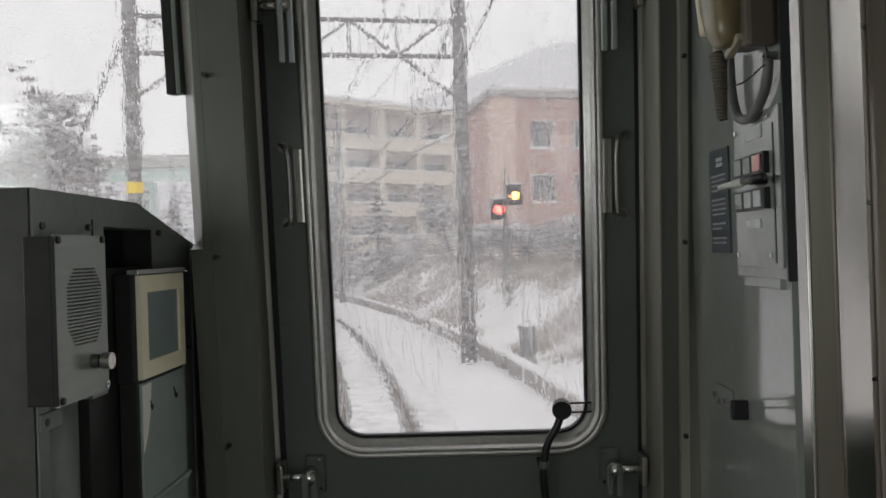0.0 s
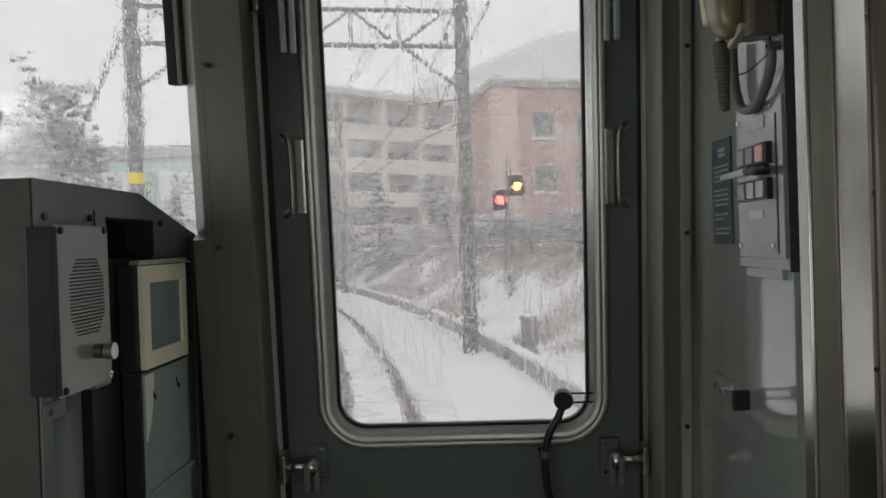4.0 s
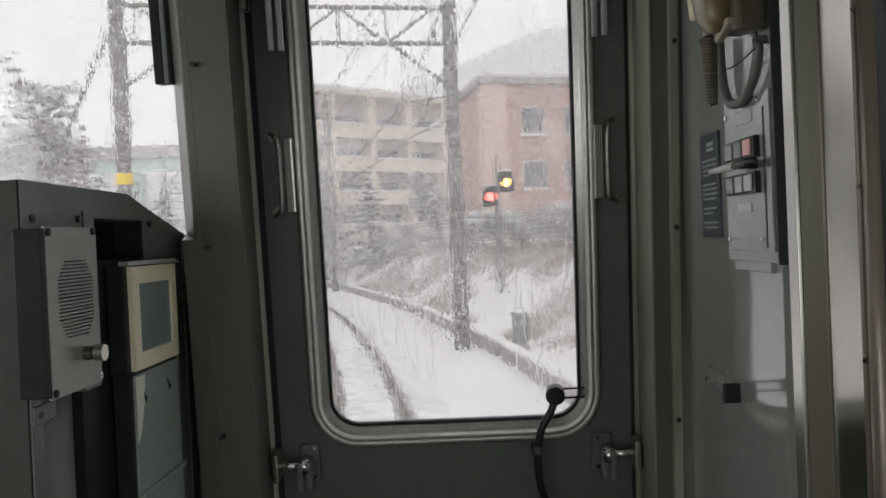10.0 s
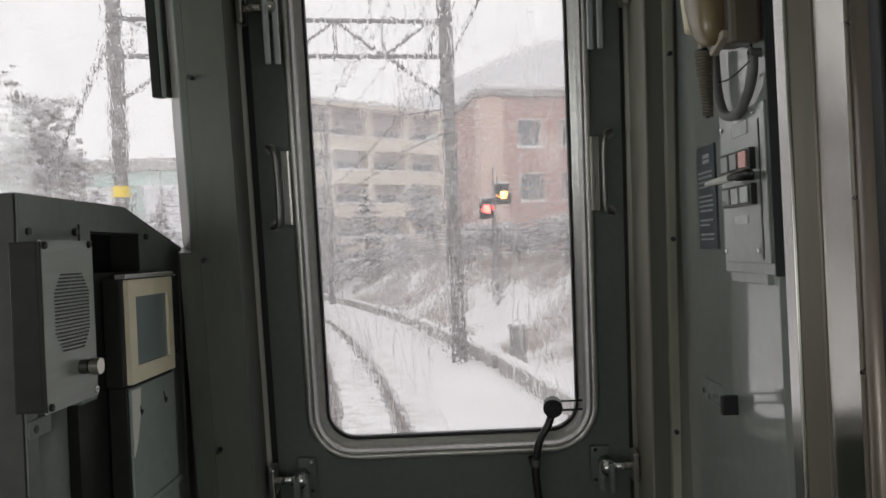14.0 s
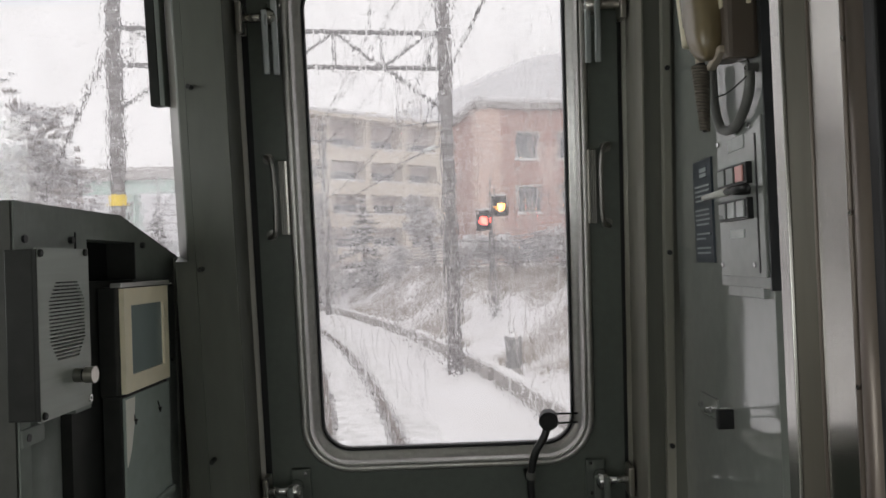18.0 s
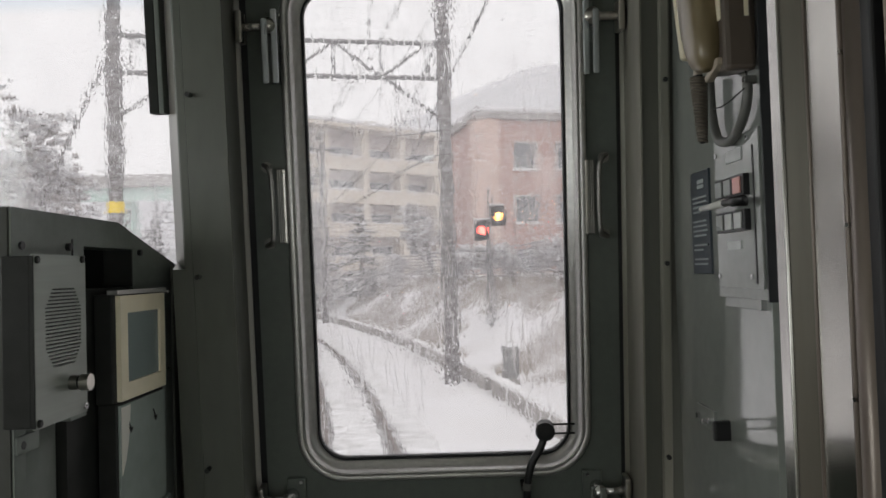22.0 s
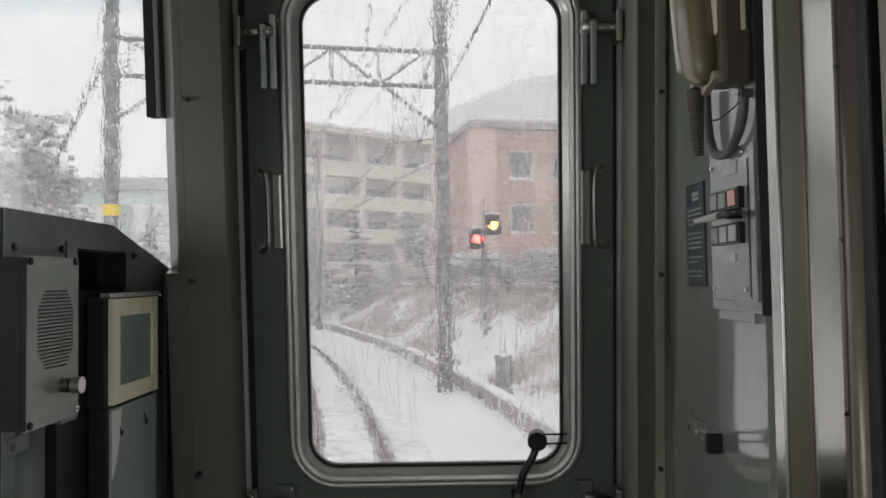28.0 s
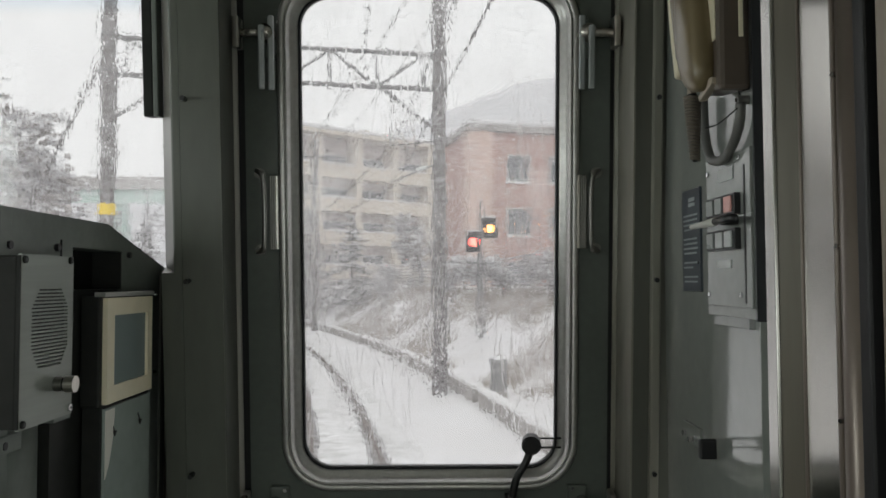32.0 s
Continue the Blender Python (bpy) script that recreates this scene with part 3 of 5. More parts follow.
# body is coloured black so that it reads as shade inside the recess
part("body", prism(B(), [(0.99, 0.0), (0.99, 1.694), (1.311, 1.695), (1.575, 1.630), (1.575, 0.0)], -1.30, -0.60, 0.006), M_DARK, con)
# side panel in five pieces round the dark recess
for outline in ([(0.985, 1.414), (0.985, 1.699), (1.135, 1.699), (1.135, 1.414)], [(1.135, 1.40), (1.135, 1.699), (1.185, 1.699), (1.185, 1.40)],
                [(1.185, 1.655), (1.185, 1.699), (1.313, 1.699), (1.370, 1.684), (1.370, 1.655)], [(1.370, 0.0), (1.370, 1.684), (1.581, 1.632), (1.581, 0.0)]):
    part("side_panel", prism(B(), outline, -0.60, -0.55), M_CONSOLE, con)
# curve added so the lower panel shades off towards the recess
g = B()
turn = [(-0.60, 0.985), (-0.55, 0.985), (-0.55, 1.070)] + [(-0.55 - 0.045 * (1 - math.cos(radians(9 * k))), 1.070 + 0.064 * math.sin(radians(9 * k))) for k in range(1, 10)] + [(-0.60, 1.134)]
slab(g, turn, 0.0, 1.4135)
part("lower_side_panel", g, M_CONSOLE, con, "lower panel rounding into the dark recess", True)
# the dark of the gap is painted: black panel and liner
part("recess_panel", prism(B(), [(1.135, 0.0), (1.135, 1.400), (1.185, 1.400), (1.185, 1.590), (1.370, 1.590), (1.370, 0.0)], -0.60, -0.556), M_CASE, con, "recessed panel blackened as the gap's shade")
part("recess_liner", box(B(), -0.60, -0.5508, 1.3665, 1.3695, 1.5905, 1.6545), M_CASE, con, "inner side of the recess blackened as shade")
part("corner_strip", box(B(), -0.5505, -0.5475, 0.983, 1.01, 0.0, 1.699, 0.001), M_CONSOLE, con)
part("end_face", box(B(), -0.62, -0.5515, 0.9805, 0.9845, 0.0, 1.698), M_END, con, "dark grey end face")
part("end_strip", box(B(), -0.551, -0.546, 1.555, 1.582, 0.0, 1.628, 0.001), M_WALL, con)
for y, z in ((1.395, 1.650), (1.495, 1.56), (1.495, 1.44), (1.004, 1.650), (1.132, 1.652), (1.0, 1.395)):
    part("screw", rod(B(), (-0.551, y, z), (-0.544, y, z), 0.0055, seg=8), M_BLACK, con)
for y in (0.991, 1.146):
    part("seam", box(B(), -0.551, -0.548, y, y + 0.002, 1.638, 1.664), M_RUBBER, con)
for z in (1.577, 1.429):
    part("screw", rod(B(), (-0.550, 1.530, z), (-0.545, 1.530, z), 0.0040, 0.0028, 8), M_CHROME, con)
part("tab", box(B(), -0.551, -0.545, 0.985, 1.04, 1.384, 1.408, 0.002), M_CONSOLE, con, "small mounting tab")

spk = thing("speaker_box", "speaker box with a satin aluminium slotted plate", "speaker", pose(-0.55, 0, 0))
part("case", box(B(), 0.0, 0.036, 0.9615, 1.0985, 1.422, 1.635, 0.002), M_CASE, spk)
part("edge", box(B(), 0.036, 0.0402, 0.9612, 0.9636, 1.422, 1.635), M_CASE, spk, "black folded edge of the plate")
g = B()
Y0, Y1, Z0, Z1 = 0.964, 1.101, 1.420, 1.637
zs = [1.492 + 0.0047 * k for k in range(22)]
cut = 0.0023
prev = Z0
for k, z in enumerate(zs):
    inset = 0.018 * max(0, (5 - k) / 5, (k - 16) / 5)
    a, b = 0.990 + inset, 1.086 - inset
    box(g, 0.036, 0.0405, Y0, Y1, prev, z)
    box(g, 0.036, 0.0405, Y0, a, z, z + cut)
    box(g, 0.036, 0.0405, b, Y1, z, z + cut)
    prev = z + cut
box(g, 0.036, 0.0405, Y0, Y1, prev, Z1)
part("face_plate", g, M_SPEAKER, spk, "satin aluminium plate with slots")
for y, z in ((0.970, 1.630), (1.090, 1.632), (0.971, 1.427), (1.093, 1.429)):
    sc = part("screw", rod(B(), (0.040, y, z), (0.0435, y, z), 0.0052, 0.0046, 12), M_CASE if y < 1.0 or z > 1.5 else M_CHROME, spk)
    part("slot", rod(B(), (0.0435, y, z), (0.0440, y, z), 0.0024, 0.0024, 6), M_BLACK, sc)
kn = part("knob", rod(B(), (0.040, 1.055, 1.466), (0.051, 1.055, 1.466), 0.0098, seg=20), M_GREYSTEEL, spk, "chrome volume knob with a black band")
part("band", rod(B(), (0.051, 1.055, 1.466), (0.0545, 1.055, 1.466), 0.0088, seg=20), M_BLACK, kn)
part("tip", rod(B(), (0.0545, 1.055, 1.466), (0.067, 1.055, 1.466), 0.0112, seg=20), M_STEEL, kn)

low = thing("equipment_cabinet", "dark grey equipment cabinet below the monitor", "cabinet", pose(-0.55, 0, 0))
part("body", box(B(), 0.0, 0.030, 1.222, 1.42, 0.0, 1.408, 0.002), M_CASE, low)
part("front_panel", box(B(), 0.030, 0.034, 1.226, 1.418, 0.3, 1.405, 0.001), M_CABINET, low, "smooth grey front panel")
# thin pale piece painting the bright reflection on the front panel
part("reflection_patch", prism(B(), [(1.228, 1.296), (1.228, 1.402), (1.263, 1.402), (1.258, 1.36), (1.243, 1.318)], 0.034, 0.0356, 0.0006), M_CREAMWALL, low, "small pale patch painting a glossy reflection")
for y in (1.2565, 1.362):
    part("hook", rod(B(), (0.034, y, 1.378), (0.038, y, 1.364), 0.0011, seg=6), M_CASE, low, "small dark hook")
    part("hook_tip", rod(B(), (0.038, y, 1.367), (0.038, y, 1.358), 0.0034, 0.0008, 8), M_CASE, low)
part("flange", box(B(), 0.034, 0.042, 1.226, 1.418, 1.208, 1.217, 0.002), M_CABINET, low, "folded lower flange")
part("label_mark", box(B(), 0.0338, 0.0346, 1.252, 1.262, 1.188, 1.191), M_PALE, low)

mon = thing("monitor", "small monitor with a cream bezel and unlit blue-grey screen", "monitor", pose(-0.55, 0, 0))
part("case", box(B(), -0.002, 0.028, 1.218, 1.424, 1.408, 1.580, 0.003), M_CASE, mon)
# aluminium colour here paints the highlight along the hood
part("hood", box(B(), 0.020, 0.038, 1.216, 1.424, 1.579, 1.586, 0.001), M_ALU, mon, "top edge coloured bright as a highlight")
g = B()
ry = [(1.229, 1.256), (1.398, 1.420)]
for a, b in ry:
    box(g, 0.028, 0.036, a, b, 1.411, 1.577)
box(g, 0.028, 0.036, 1.256, 1.398, 1.411, 1.438)
box(g, 0.028, 0.036, 1.256, 1.398, 1.549, 1.577)
part("bezel", g, M_CREAM, mon, "cream plastic bezel")
part("screen", box(B(), 0.028, 0.0315, 1.256, 1.398, 1.438, 1.549), M_SCREEN, mon, "unlit blue-grey screen")
# black strip painting the bezel's shadow on the screen
part("bezel_shadow_gap", box(B(), 0.0315, 0.0335, 1.257, 1.259, 1.439, 1.548), M_BLACK, mon, "painted shadow along the bezel's inner edge")

# ---- the other side: glossy panel with telephone and switches ----
pan = thing("side_panel_cabinet", "glossy light grey enamelled side of a tall cabinet", "cabinet")
cs = part("corner_strip", box(B(), 0.391, 0.409, -0.172, -0.158, -1.6, 0.85, 0.003), M_JAMB, pan, "narrow grey corner strip")
cs.matrix_basis = FRONT
for v in (0.35, 0.02, -0.34):
    part("screw", rod(B(), (0.4, -0.178, v), (0.4, -0.170, v), 0.0045, seg=10), M_BLACK, cs)
sp = part("side", box(B(), 0.0, 0.032, -0.165, 0.284, 0.0, 2.34, 0.001), M_PANEL, pan)
sp.matrix_basis = pose(0.41, 1.15, 0, 0, 0, -1.5)

# polished door post standing a little nearer, on the passage side
post = thing("door_post", "polished stainless and brown lacquered door post with screws", "door post")
part("bright_strip", box(B(), 0.3600, 0.3643, 0.832, 0.856, 0.0, 2.34, 0.001), M_STRIP, post, "bright metal strip")
part("brown_face", slab(B(), [(0.3645, 0.8315), (0.3790, 0.8065), (0.3860, 0.8065), (0.3860, 0.854), (0.3645, 0.854)], 0.0, 2.34), M_UMBER, post, "brown anodised slanting face")
part("bead", rod(B(), (0.3785, 0.8075, 0.0), (0.3785, 0.8075, 2.34), 0.0020, seg=10), M_BROWN, post, "thin dark joint")
sf = part("steel_face", box(B(), 0.0, 0.026, -0.065, 0.0, 0.0, 2.34, 0.002), M_POLISH, post, "polished stainless face")
sf.matrix_basis = pose(0.3785, 0.806, 0, 0, 0, 2)
part("round_post", rod(B(), (0.3930, 0.7170, 0.0), (0.3930, 0.7170, 2.34), 0.0200, seg=28), M_BROWN, post, "brown rounded post", True)
part("bead", rod(B(), (0.3800, 0.7385, 0.0), (0.3800, 0.7385, 2.34), 0.0036, seg=10), M_BROWN, post, "narrow brown bead")
part("seal", box(B(), 0.3785, 0.414, 0.684, 0.703, 0.0, 2.34, 0.003), M_RUBBER, post, "black rubber seal")
part("outer_post", box(B(), 0.377, 0.402, 0.545, 0.664, 0.0, 2.34, 0.004), M_TANPOST, post, "pale brown outer post")
part("back", box(B(), 0.4065, 0.49, 0.62, 0.866, 0.0, 2.34), M_CASE, post)
for z in (1.955, 1.795, 1.632, 1.47, 1.308):
    part("screw", rod(B(), (0.3800, 0.7320, z), (0.3728, 0.7295, z), 0.0032, 0.0022, 8), M_CHROME, post)

bp = thing("equipment_board", "grey metal board carrying telephone and switch unit", "panel", pose(0.41, 0, 0))
part("plate", box(B(), -0.017, 0.0, 0.962, 1.135, 1.552, 2.30, 0.001), M_PLATE, bp)
part("edge", box(B(), -0.0180, -0.005, 0.958, 0.962, 1.550, 2.30), M_EDGE, bp, "dark folded edge")
# added ledge, standing in for a faint reflection below the board
part("foot", box(B(), -0.012, 0.0, 1.0, 1.125, 1.538, 1.552, 0.001), M_PLATE, bp)

sw = thing("switch_unit", "grey switch unit with two rows of push buttons", "switch panel", pose(0.393, 0, 0))
part("plate", box(B(), -0.004, 0.0, 0.966, 1.122, 1.566, 1.768, 0.001), M_PLATE, sw)
part("slot", box(B(), -0.0048, -0.003, 0.9825, 0.9865, 1.572, 1.748), M_BLACK, sw, "long black slot")
for z, caps in ((1.7005, (M_BUTTON, M_BUTTON, M_PINK)), (1.655, (M_BUTTON, M_PALE, M_PALE))):
    part("button_block", box(B(), -0.0125, -0.004, 0.997, 1.100, z - 0.0138, z + 0.0138, 0.001), M_BLACK, sw, "black button block")
    for k, mt in enumerate(caps):
        y = 1.083 - 0.033 * k
        part("button", box(B(), -0.0150, -0.0125, y - 0.0125, y + 0.0125, z - 0.0105, z + 0.0105, 0.001), mt, sw, "faded red push button" if mt is M_PINK else "pale grey push button")
lv = part("lever", rod(B(), (-0.026, 0.962, 1.6785), (-0.026, 1.030, 1.6785), 0.0050, 0.0045, 12), M_BLACK, sw, "lever with black grip and white tip", True)
part("tip", rod(B(), (-0.026, 1.030, 1.6785), (-0.030, 1.112, 1.677), 0.0060, 0.0032, 12), M_WHITE, lv, "white pointed tip", True)
part("pivot", rod(B(), (-0.026, 1.01, 1.6785), (-0.004, 1.01, 1.6785), 0.006, seg=10), M_BLACK, lv)
for y, z in ((0.998, 1.760), (1.114, 1.752), (1.114, 1.582), (0.998, 1.582)):
    part("screw", rod(B(), (-0.004, y, z), (-0.0065, y, z), 0.0035, seg=8), M_CHROME, sw)
part("name_tag", box(B(), -0.0055, -0.004, 1.02, 1.075, 1.735, 1.752), M_PALE, sw, "small pale tag")
part("name_tag", box(B(), -0.0055, -0.004, 1.03, 1.08, 1.618, 1.629), M_PALE, sw, "small pale tag")

sg = thing("notice_plate", "dark blue notice plate with lines of pale writing", "sign", pose(0.41, 0, 0))
part("plate", box(B(), -0.002, 0.0045, 1.210, 1.297, 1.584, 1.748, 0.0008), M_NAVY, sg)
random.seed(4)
part("heading", box(B(), -0.0028, -0.002, 1.232, 1.262, 1.728, 1.734), M_INK, sg)
part("heading", box(B(), -0.0028, -0.002, 1.232, 1.262, 1.720, 1.7255), M_INK, sg)
for k in range(15):
    z = 1.706 - 0.0076 * k
    if k in (4, 9, 12):
        continue
    a = 1.220 + (0.03 * random.random() if k in (3, 8, 11) else 0.006 * random.random())
    part("text_line", box(B(), -0.0026, -0.002, a, 1.290 - 0.004 * random.random(), z - 0.0014, z + 0.0014), M_INK, sg)

ck = thing("door_catch", "small black door catch with a metal striker", "catch", pose(0.41, 0, 0))
part("block", box(B(), -0.024, 0.003, 1.160, 1.171, 1.338, 1.367, 0.003), M_RUBBER, ck)
part("striker", box(B(), -0.002, 0.0045, 1.226, 1.308, 1.338, 1.370, 0.001), M_PANEL, ck, "pale metal striker plate")
for y, z in ((1.240, 1.352), (1.266, 1.347), (1.294, 1.352)):
    part("screw", rod(B(), (-0.003, y, z), (-0.008, y, z), 0.0048, seg=8), M_CHROME, ck)

# telephone receiver on its cradle
ph = thing("telephone", "yellowed beige telephone receiver hanging in its cradle", "telephone", pose(0.392, 0, 0))
part("cradle", prism(B(), [(0.962, 1.838), (0.962, 2.17), (1.048, 2.17), (1.048, 1.850)], -0.040, 0.0, 0.007), M_CRADLE, ph, "brown-grey cradle box")
part("bar", box(B(), -0.015, -0.0095, 0.9605, 0.9625, 1.905, 2.16, 0.0005), M_CREAM, ph, "pale strip on the cradle's side")
part("lip", prism(B(), [(0.974, 1.858), (0.973, 1.849), (0.992, 1.843), (1.020, 1.836), (1.024, 1.844), (1.002, 1.850), (0.984, 1.857)], -0.047, -0.036, 0.002), M_IVORY, ph, "pale hooked lip")
fp = part("face_plate", box(B(), -0.0415, -0.040, 0.972, 1.044, 1.905, 2.16, 0.0005), M_CREAM, ph, "cream face plate")
g = B()
for k in range(22):
    box(g, -0.0422, -0.0415, 0.996, 1.020, 1.925 + 0.0052 * k, 1.9275 + 0.0052 * k)
part("grille", g, M_CASE, fp, "dark sounder slots")
g = B()
bmesh.ops.create_uvsphere(g, u_segments=24, v_segments=14, radius=1.0)
for v in g.verts:
    r = v.co.copy()
    for k in range(3):
        r[k] = math.copysign(abs(r[k]) ** 0.7, r[k])
    rise = 0.5 + 0.5 * r.z
    v.co = (-0.050 + 0.022 * r.x * (1 - 0.25 * rise), 1.012 + 0.045 * r.y * (1 - 0.18 * rise) + 0.030 * rise, 1.947 + 0.100 * r.z + 0.010 * r.y)
hs = part("receiver", prism(B(), [(1.030, 1.905), (1.036, 1.96), (1.040, 2.17), (1.104, 2.17), (1.098, 2.0), (1.072, 1.90)], -0.062, -0.034, 0.008), M_PHONE, ph, "yellowed amber receiver")
part("mouthpiece", g, M_PHONE, hs, smooth=True)
part("edge_trim", tube(B(), smooth_line([(-0.047, 1.118, 2.17), (-0.047, 1.117, 2.06), (-0.047, 1.112, 2.0), (-0.047, 1.101, 1.945), (-0.047, 1.086, 1.888)], 6), 0.0105, 10), M_CREAM, hs, "pale outer edge", True)
# coiled cord down, and a smooth loop back up
part("plug", rod(B(), (-0.047, 1.050, 1.878), (-0.047, 1.046, 1.846), 0.0048, 0.0062, 12), M_IVORY, ph, "clear cord plug", True)
g, coil = B(), []
for k in range(21 * 12 + 1):
    a, f = k / 12 * math.tau, k / 252
    wide = 0.0104 - 0.0052 * f
    coil.append((-0.047 + wide * math.cos(a), 1.046 - 0.008 * f + wide * math.sin(a), 1.850 - 0.088 * f))
part("coiled_cord", tube(g, coil, 0.0022, 6), M_CORD, ph, "brown coiled cord", True)
part("cord_core", rod(B(), (-0.047, 1.046, 1.852), (-0.047, 1.038, 1.760), 0.0066, 0.0030, 12), M_RUBBER, ph)
part("loop_cable", tube(B(), smooth_line([(-0.012, 1.104, 1.860), (-0.011, 1.103, 1.817), (-0.010, 1.096, 1.788), (-0.010, 1.077, 1.768), (-0.010, 1.034, 1.763), (-0.010, 0.997, 1.780), (-0.010, 0.977, 1.803), (-0.010, 0.973, 1.824)], 6), 0.0066, 10), M_CABLE, ph, "dark grey cable loop", True)
part("clip", rod(B(), (0.0, 0.974, 1.828), (-0.014, 0.974, 1.828), 0.0058, seg=14), M_CABLE, ph, "grey cable clip")
part("screw", rod(B(), (-0.014, 0.974, 1.828), (-0.0155, 0.974, 1.828), 0.0028, seg=8), M_CHROME, ph)
part("strap", tube(B(), smooth_line([(-0.016, 0.970, 1.816), (-0.018, 1.03, 1.809), (-0.020, 1.072, 1.812)], 5), 0.0011, 6), M_CASE, ph, "thin dark strap")
part("wire", tube(B(), smooth_line([(-0.010, 0.992, 1.850), (-0.012, 0.975, 1.842), (-0.010, 0.972, 1.828)], 4), 0.0012, 6), M_CASE, ph, "thin dark wire")

# ---- shell of the cab and the saloon behind it ----
setting("floor", box(B(), -1.45, 1.42, -9.0, 1.72, -0.10, 0.0), M_FLOOR, "grey lino floor of the train", "floor")
setting("ceiling", box(B(), -1.5, 1.5, -9.0, 1.72, 2.34, 2.42), M_CEIL, "white painted train ceiling", "ceiling")
for x0, x1, nm in ((-1.50, -1.42, "wall_left"), (1.40, 1.48, "wall_right")):
    g = B()
    box(g, x0, x1, -9.0, 1.66, 0.0, 0.85)
    box(g, x0, x1, -9.0, 1.66, 1.95, 2.34)
    for a, b in ((-9.0, -8.8), (-7.2, -7.0), (-5.5, -5.3), (-3.8, -3.6), (-2.1, -1.9), (-0.4, 0.60), (1.36, 1.66)):
        box(g, x0, x1, a, b, 0.85, 1.95)
    setting(nm, g, M_CREAMWALL, "cream painted side wall of the train with window openings", "wall")
setting("wall_back", box(B(), -1.5, 1.5, -9.1, -9.0, -0.1, 2.42), M_CREAMWALL, "plain end wall of the saloon", "wall")
g = B()
box(g, -1.42, -0.72, -0.06, 0.0, 0.0, 0.9)
box(g, -1.42, -0.72, -0.06, 0.0, 2.0, 2.34)
box(g, -1.42, -1.36, -0.06, 0.0, 0.9, 2.0)
box(g, -0.78, -0.72, -0.06, 0.0, 0.9, 2.0)
box(g, 0.76, 1.40, -0.06, 0.0, 0.0, 0.9)
box(g, 0.76, 1.40, -0.06, 0.0, 2.0, 2.34)
# unseen lintel, set low to keep ceiling bounce off the upper cab walls
box(g, -0.72, 0.76, -0.06, 0.0, 1.74, 2.34)
setting("wall_partition", g, M_CREAMWALL, "partition with an open doorway between cab and saloon", "wall")

# ---- outside: a snowy single line curving to the left ----
RAIL = -1.10          # rail top, below the cab floor


def mid(y):
    return -0.08 * y - y * y / 330.0 if y < 70 else mid(69.9) - 0.505 * (y - 69.9)


def line_at(y, off, z):
    s = -0.08 - 2 * y / 330.0 if y < 70 else -0.505
    k = math.hypot(1, s)
    return Vector((mid(y) + off / k, y - off * s / k, z))


def ribbon(bm, section, y0, y1, step, wobble=0.0, cap=True):
    """A solid strip along the line: section is (offset, height) round its outline."""
    rings = []
    n = int((y1 - y0) / step) + 1
    for i in range(n):
        y = y0 + i * step
        rings.append([bm.verts.new(line_at(y, o + (random.random() - 0.5) * wobble, z + (random.random() - 0.5) * wobble * 0.3)) for o, z in section])
    for a, b in zip(rings, rings[1:]):
        for k in range(len(section)):
            bm.faces.new((a[k], a[(k + 1) % len(section)], b[(k + 1) % len(section)], b[k]))
    if cap:
        bm.faces.new(rings[0][::-1])
        bm.faces.new(rings[-1])
    bmesh.ops.recalc_face_normals(bm, faces=bm.faces[:])
    return bm


def ground_height(x, y):
    """Snow level: flat round the track, rising gently away from it, and a low bank on the outer side."""
    d = (x - mid(min(max(y, -30), 90))) * 0.93
    h = RAIL - 0.16
    h += 0.05 * noise.noise(Vector((x * 0.7, y * 0.7, 0))) + 0.10 * noise.noise(Vector((x * 0.15, y * 0.15, 3))) * min(1, abs(d) / 4)
    if d > 4.2:
        f = min(1.0, (d - 4.2) / 5.2)
        h += 2.45 * f * f * (3 - 2 * f) + 0.12 * noise.noise(Vector((x * 0.45, y * 0.45, 9))) * f + 0.02 * min(30, max(0, d - 9.4))
    if d < -5:
        h += 0.12 * min(20, -d - 5)
    return h


random.seed(11)
g = B()
ys = [-60 + 6 * k for k in range(11)] + [2 + 0.8 * k for k in range(75)] + [62 + 4 * k for k in range(15)] + [125, 160, 220, 320, 500, 900, 2000]
xs = [-2000, -900, -400, -200, -120, -80, -60] + [-50 + 2.0 * k for k in range(10)] + [-30 + 0.8 * k for k in range(63)] + [20.5 + 3 * k for k in range(10)] + [60, 90, 150, 300, 700, 2000]
grid = [[g.verts.new((x, y, ground_height(x, y))) for x in xs] for y in ys]
for r0, r1 in zip(grid, grid[1:]):
    for k in range(len(xs) - 1):
        g.faces.new((r0[k], r0[k + 1], r1[k + 1], r1[k]))
setting("ground", g, M_SNOW, "snow-covered ground beside and over the track bed", "snow", smooth=True)

for off in (-0.5335, 0.5335):
    rl = thing("rail", "brown running rail with snow pressed against it", "rail", kind="structure")
    z = RAIL
    part("head", ribbon(B(), [(off - 0.033, z), (off + 0.033, z), (off + 0.033, z - 0.04), (off + 0.01, z - 0.05), (off + 0.01, z - 0.13), (off + 0.06, z - 0.15), (off - 0.06, z - 0.15), (off - 0.01, z - 0.13), (off - 0.01, z - 0.05), (off - 0.033, z - 0.04)], -12, 110, 1.5), M_RAIL, rl)
    part("wet_ballast", ribbon(B(), [(off - 0.16, z - 0.20), (off - 0.10, z - 0.075), (off + 0.10, z - 0.075), (off + 0.16, z - 0.20)], 4, 100, 0.35, 0.09), M_BALLAST, rl, "dark wet stones showing through the snow")

random.seed(17)
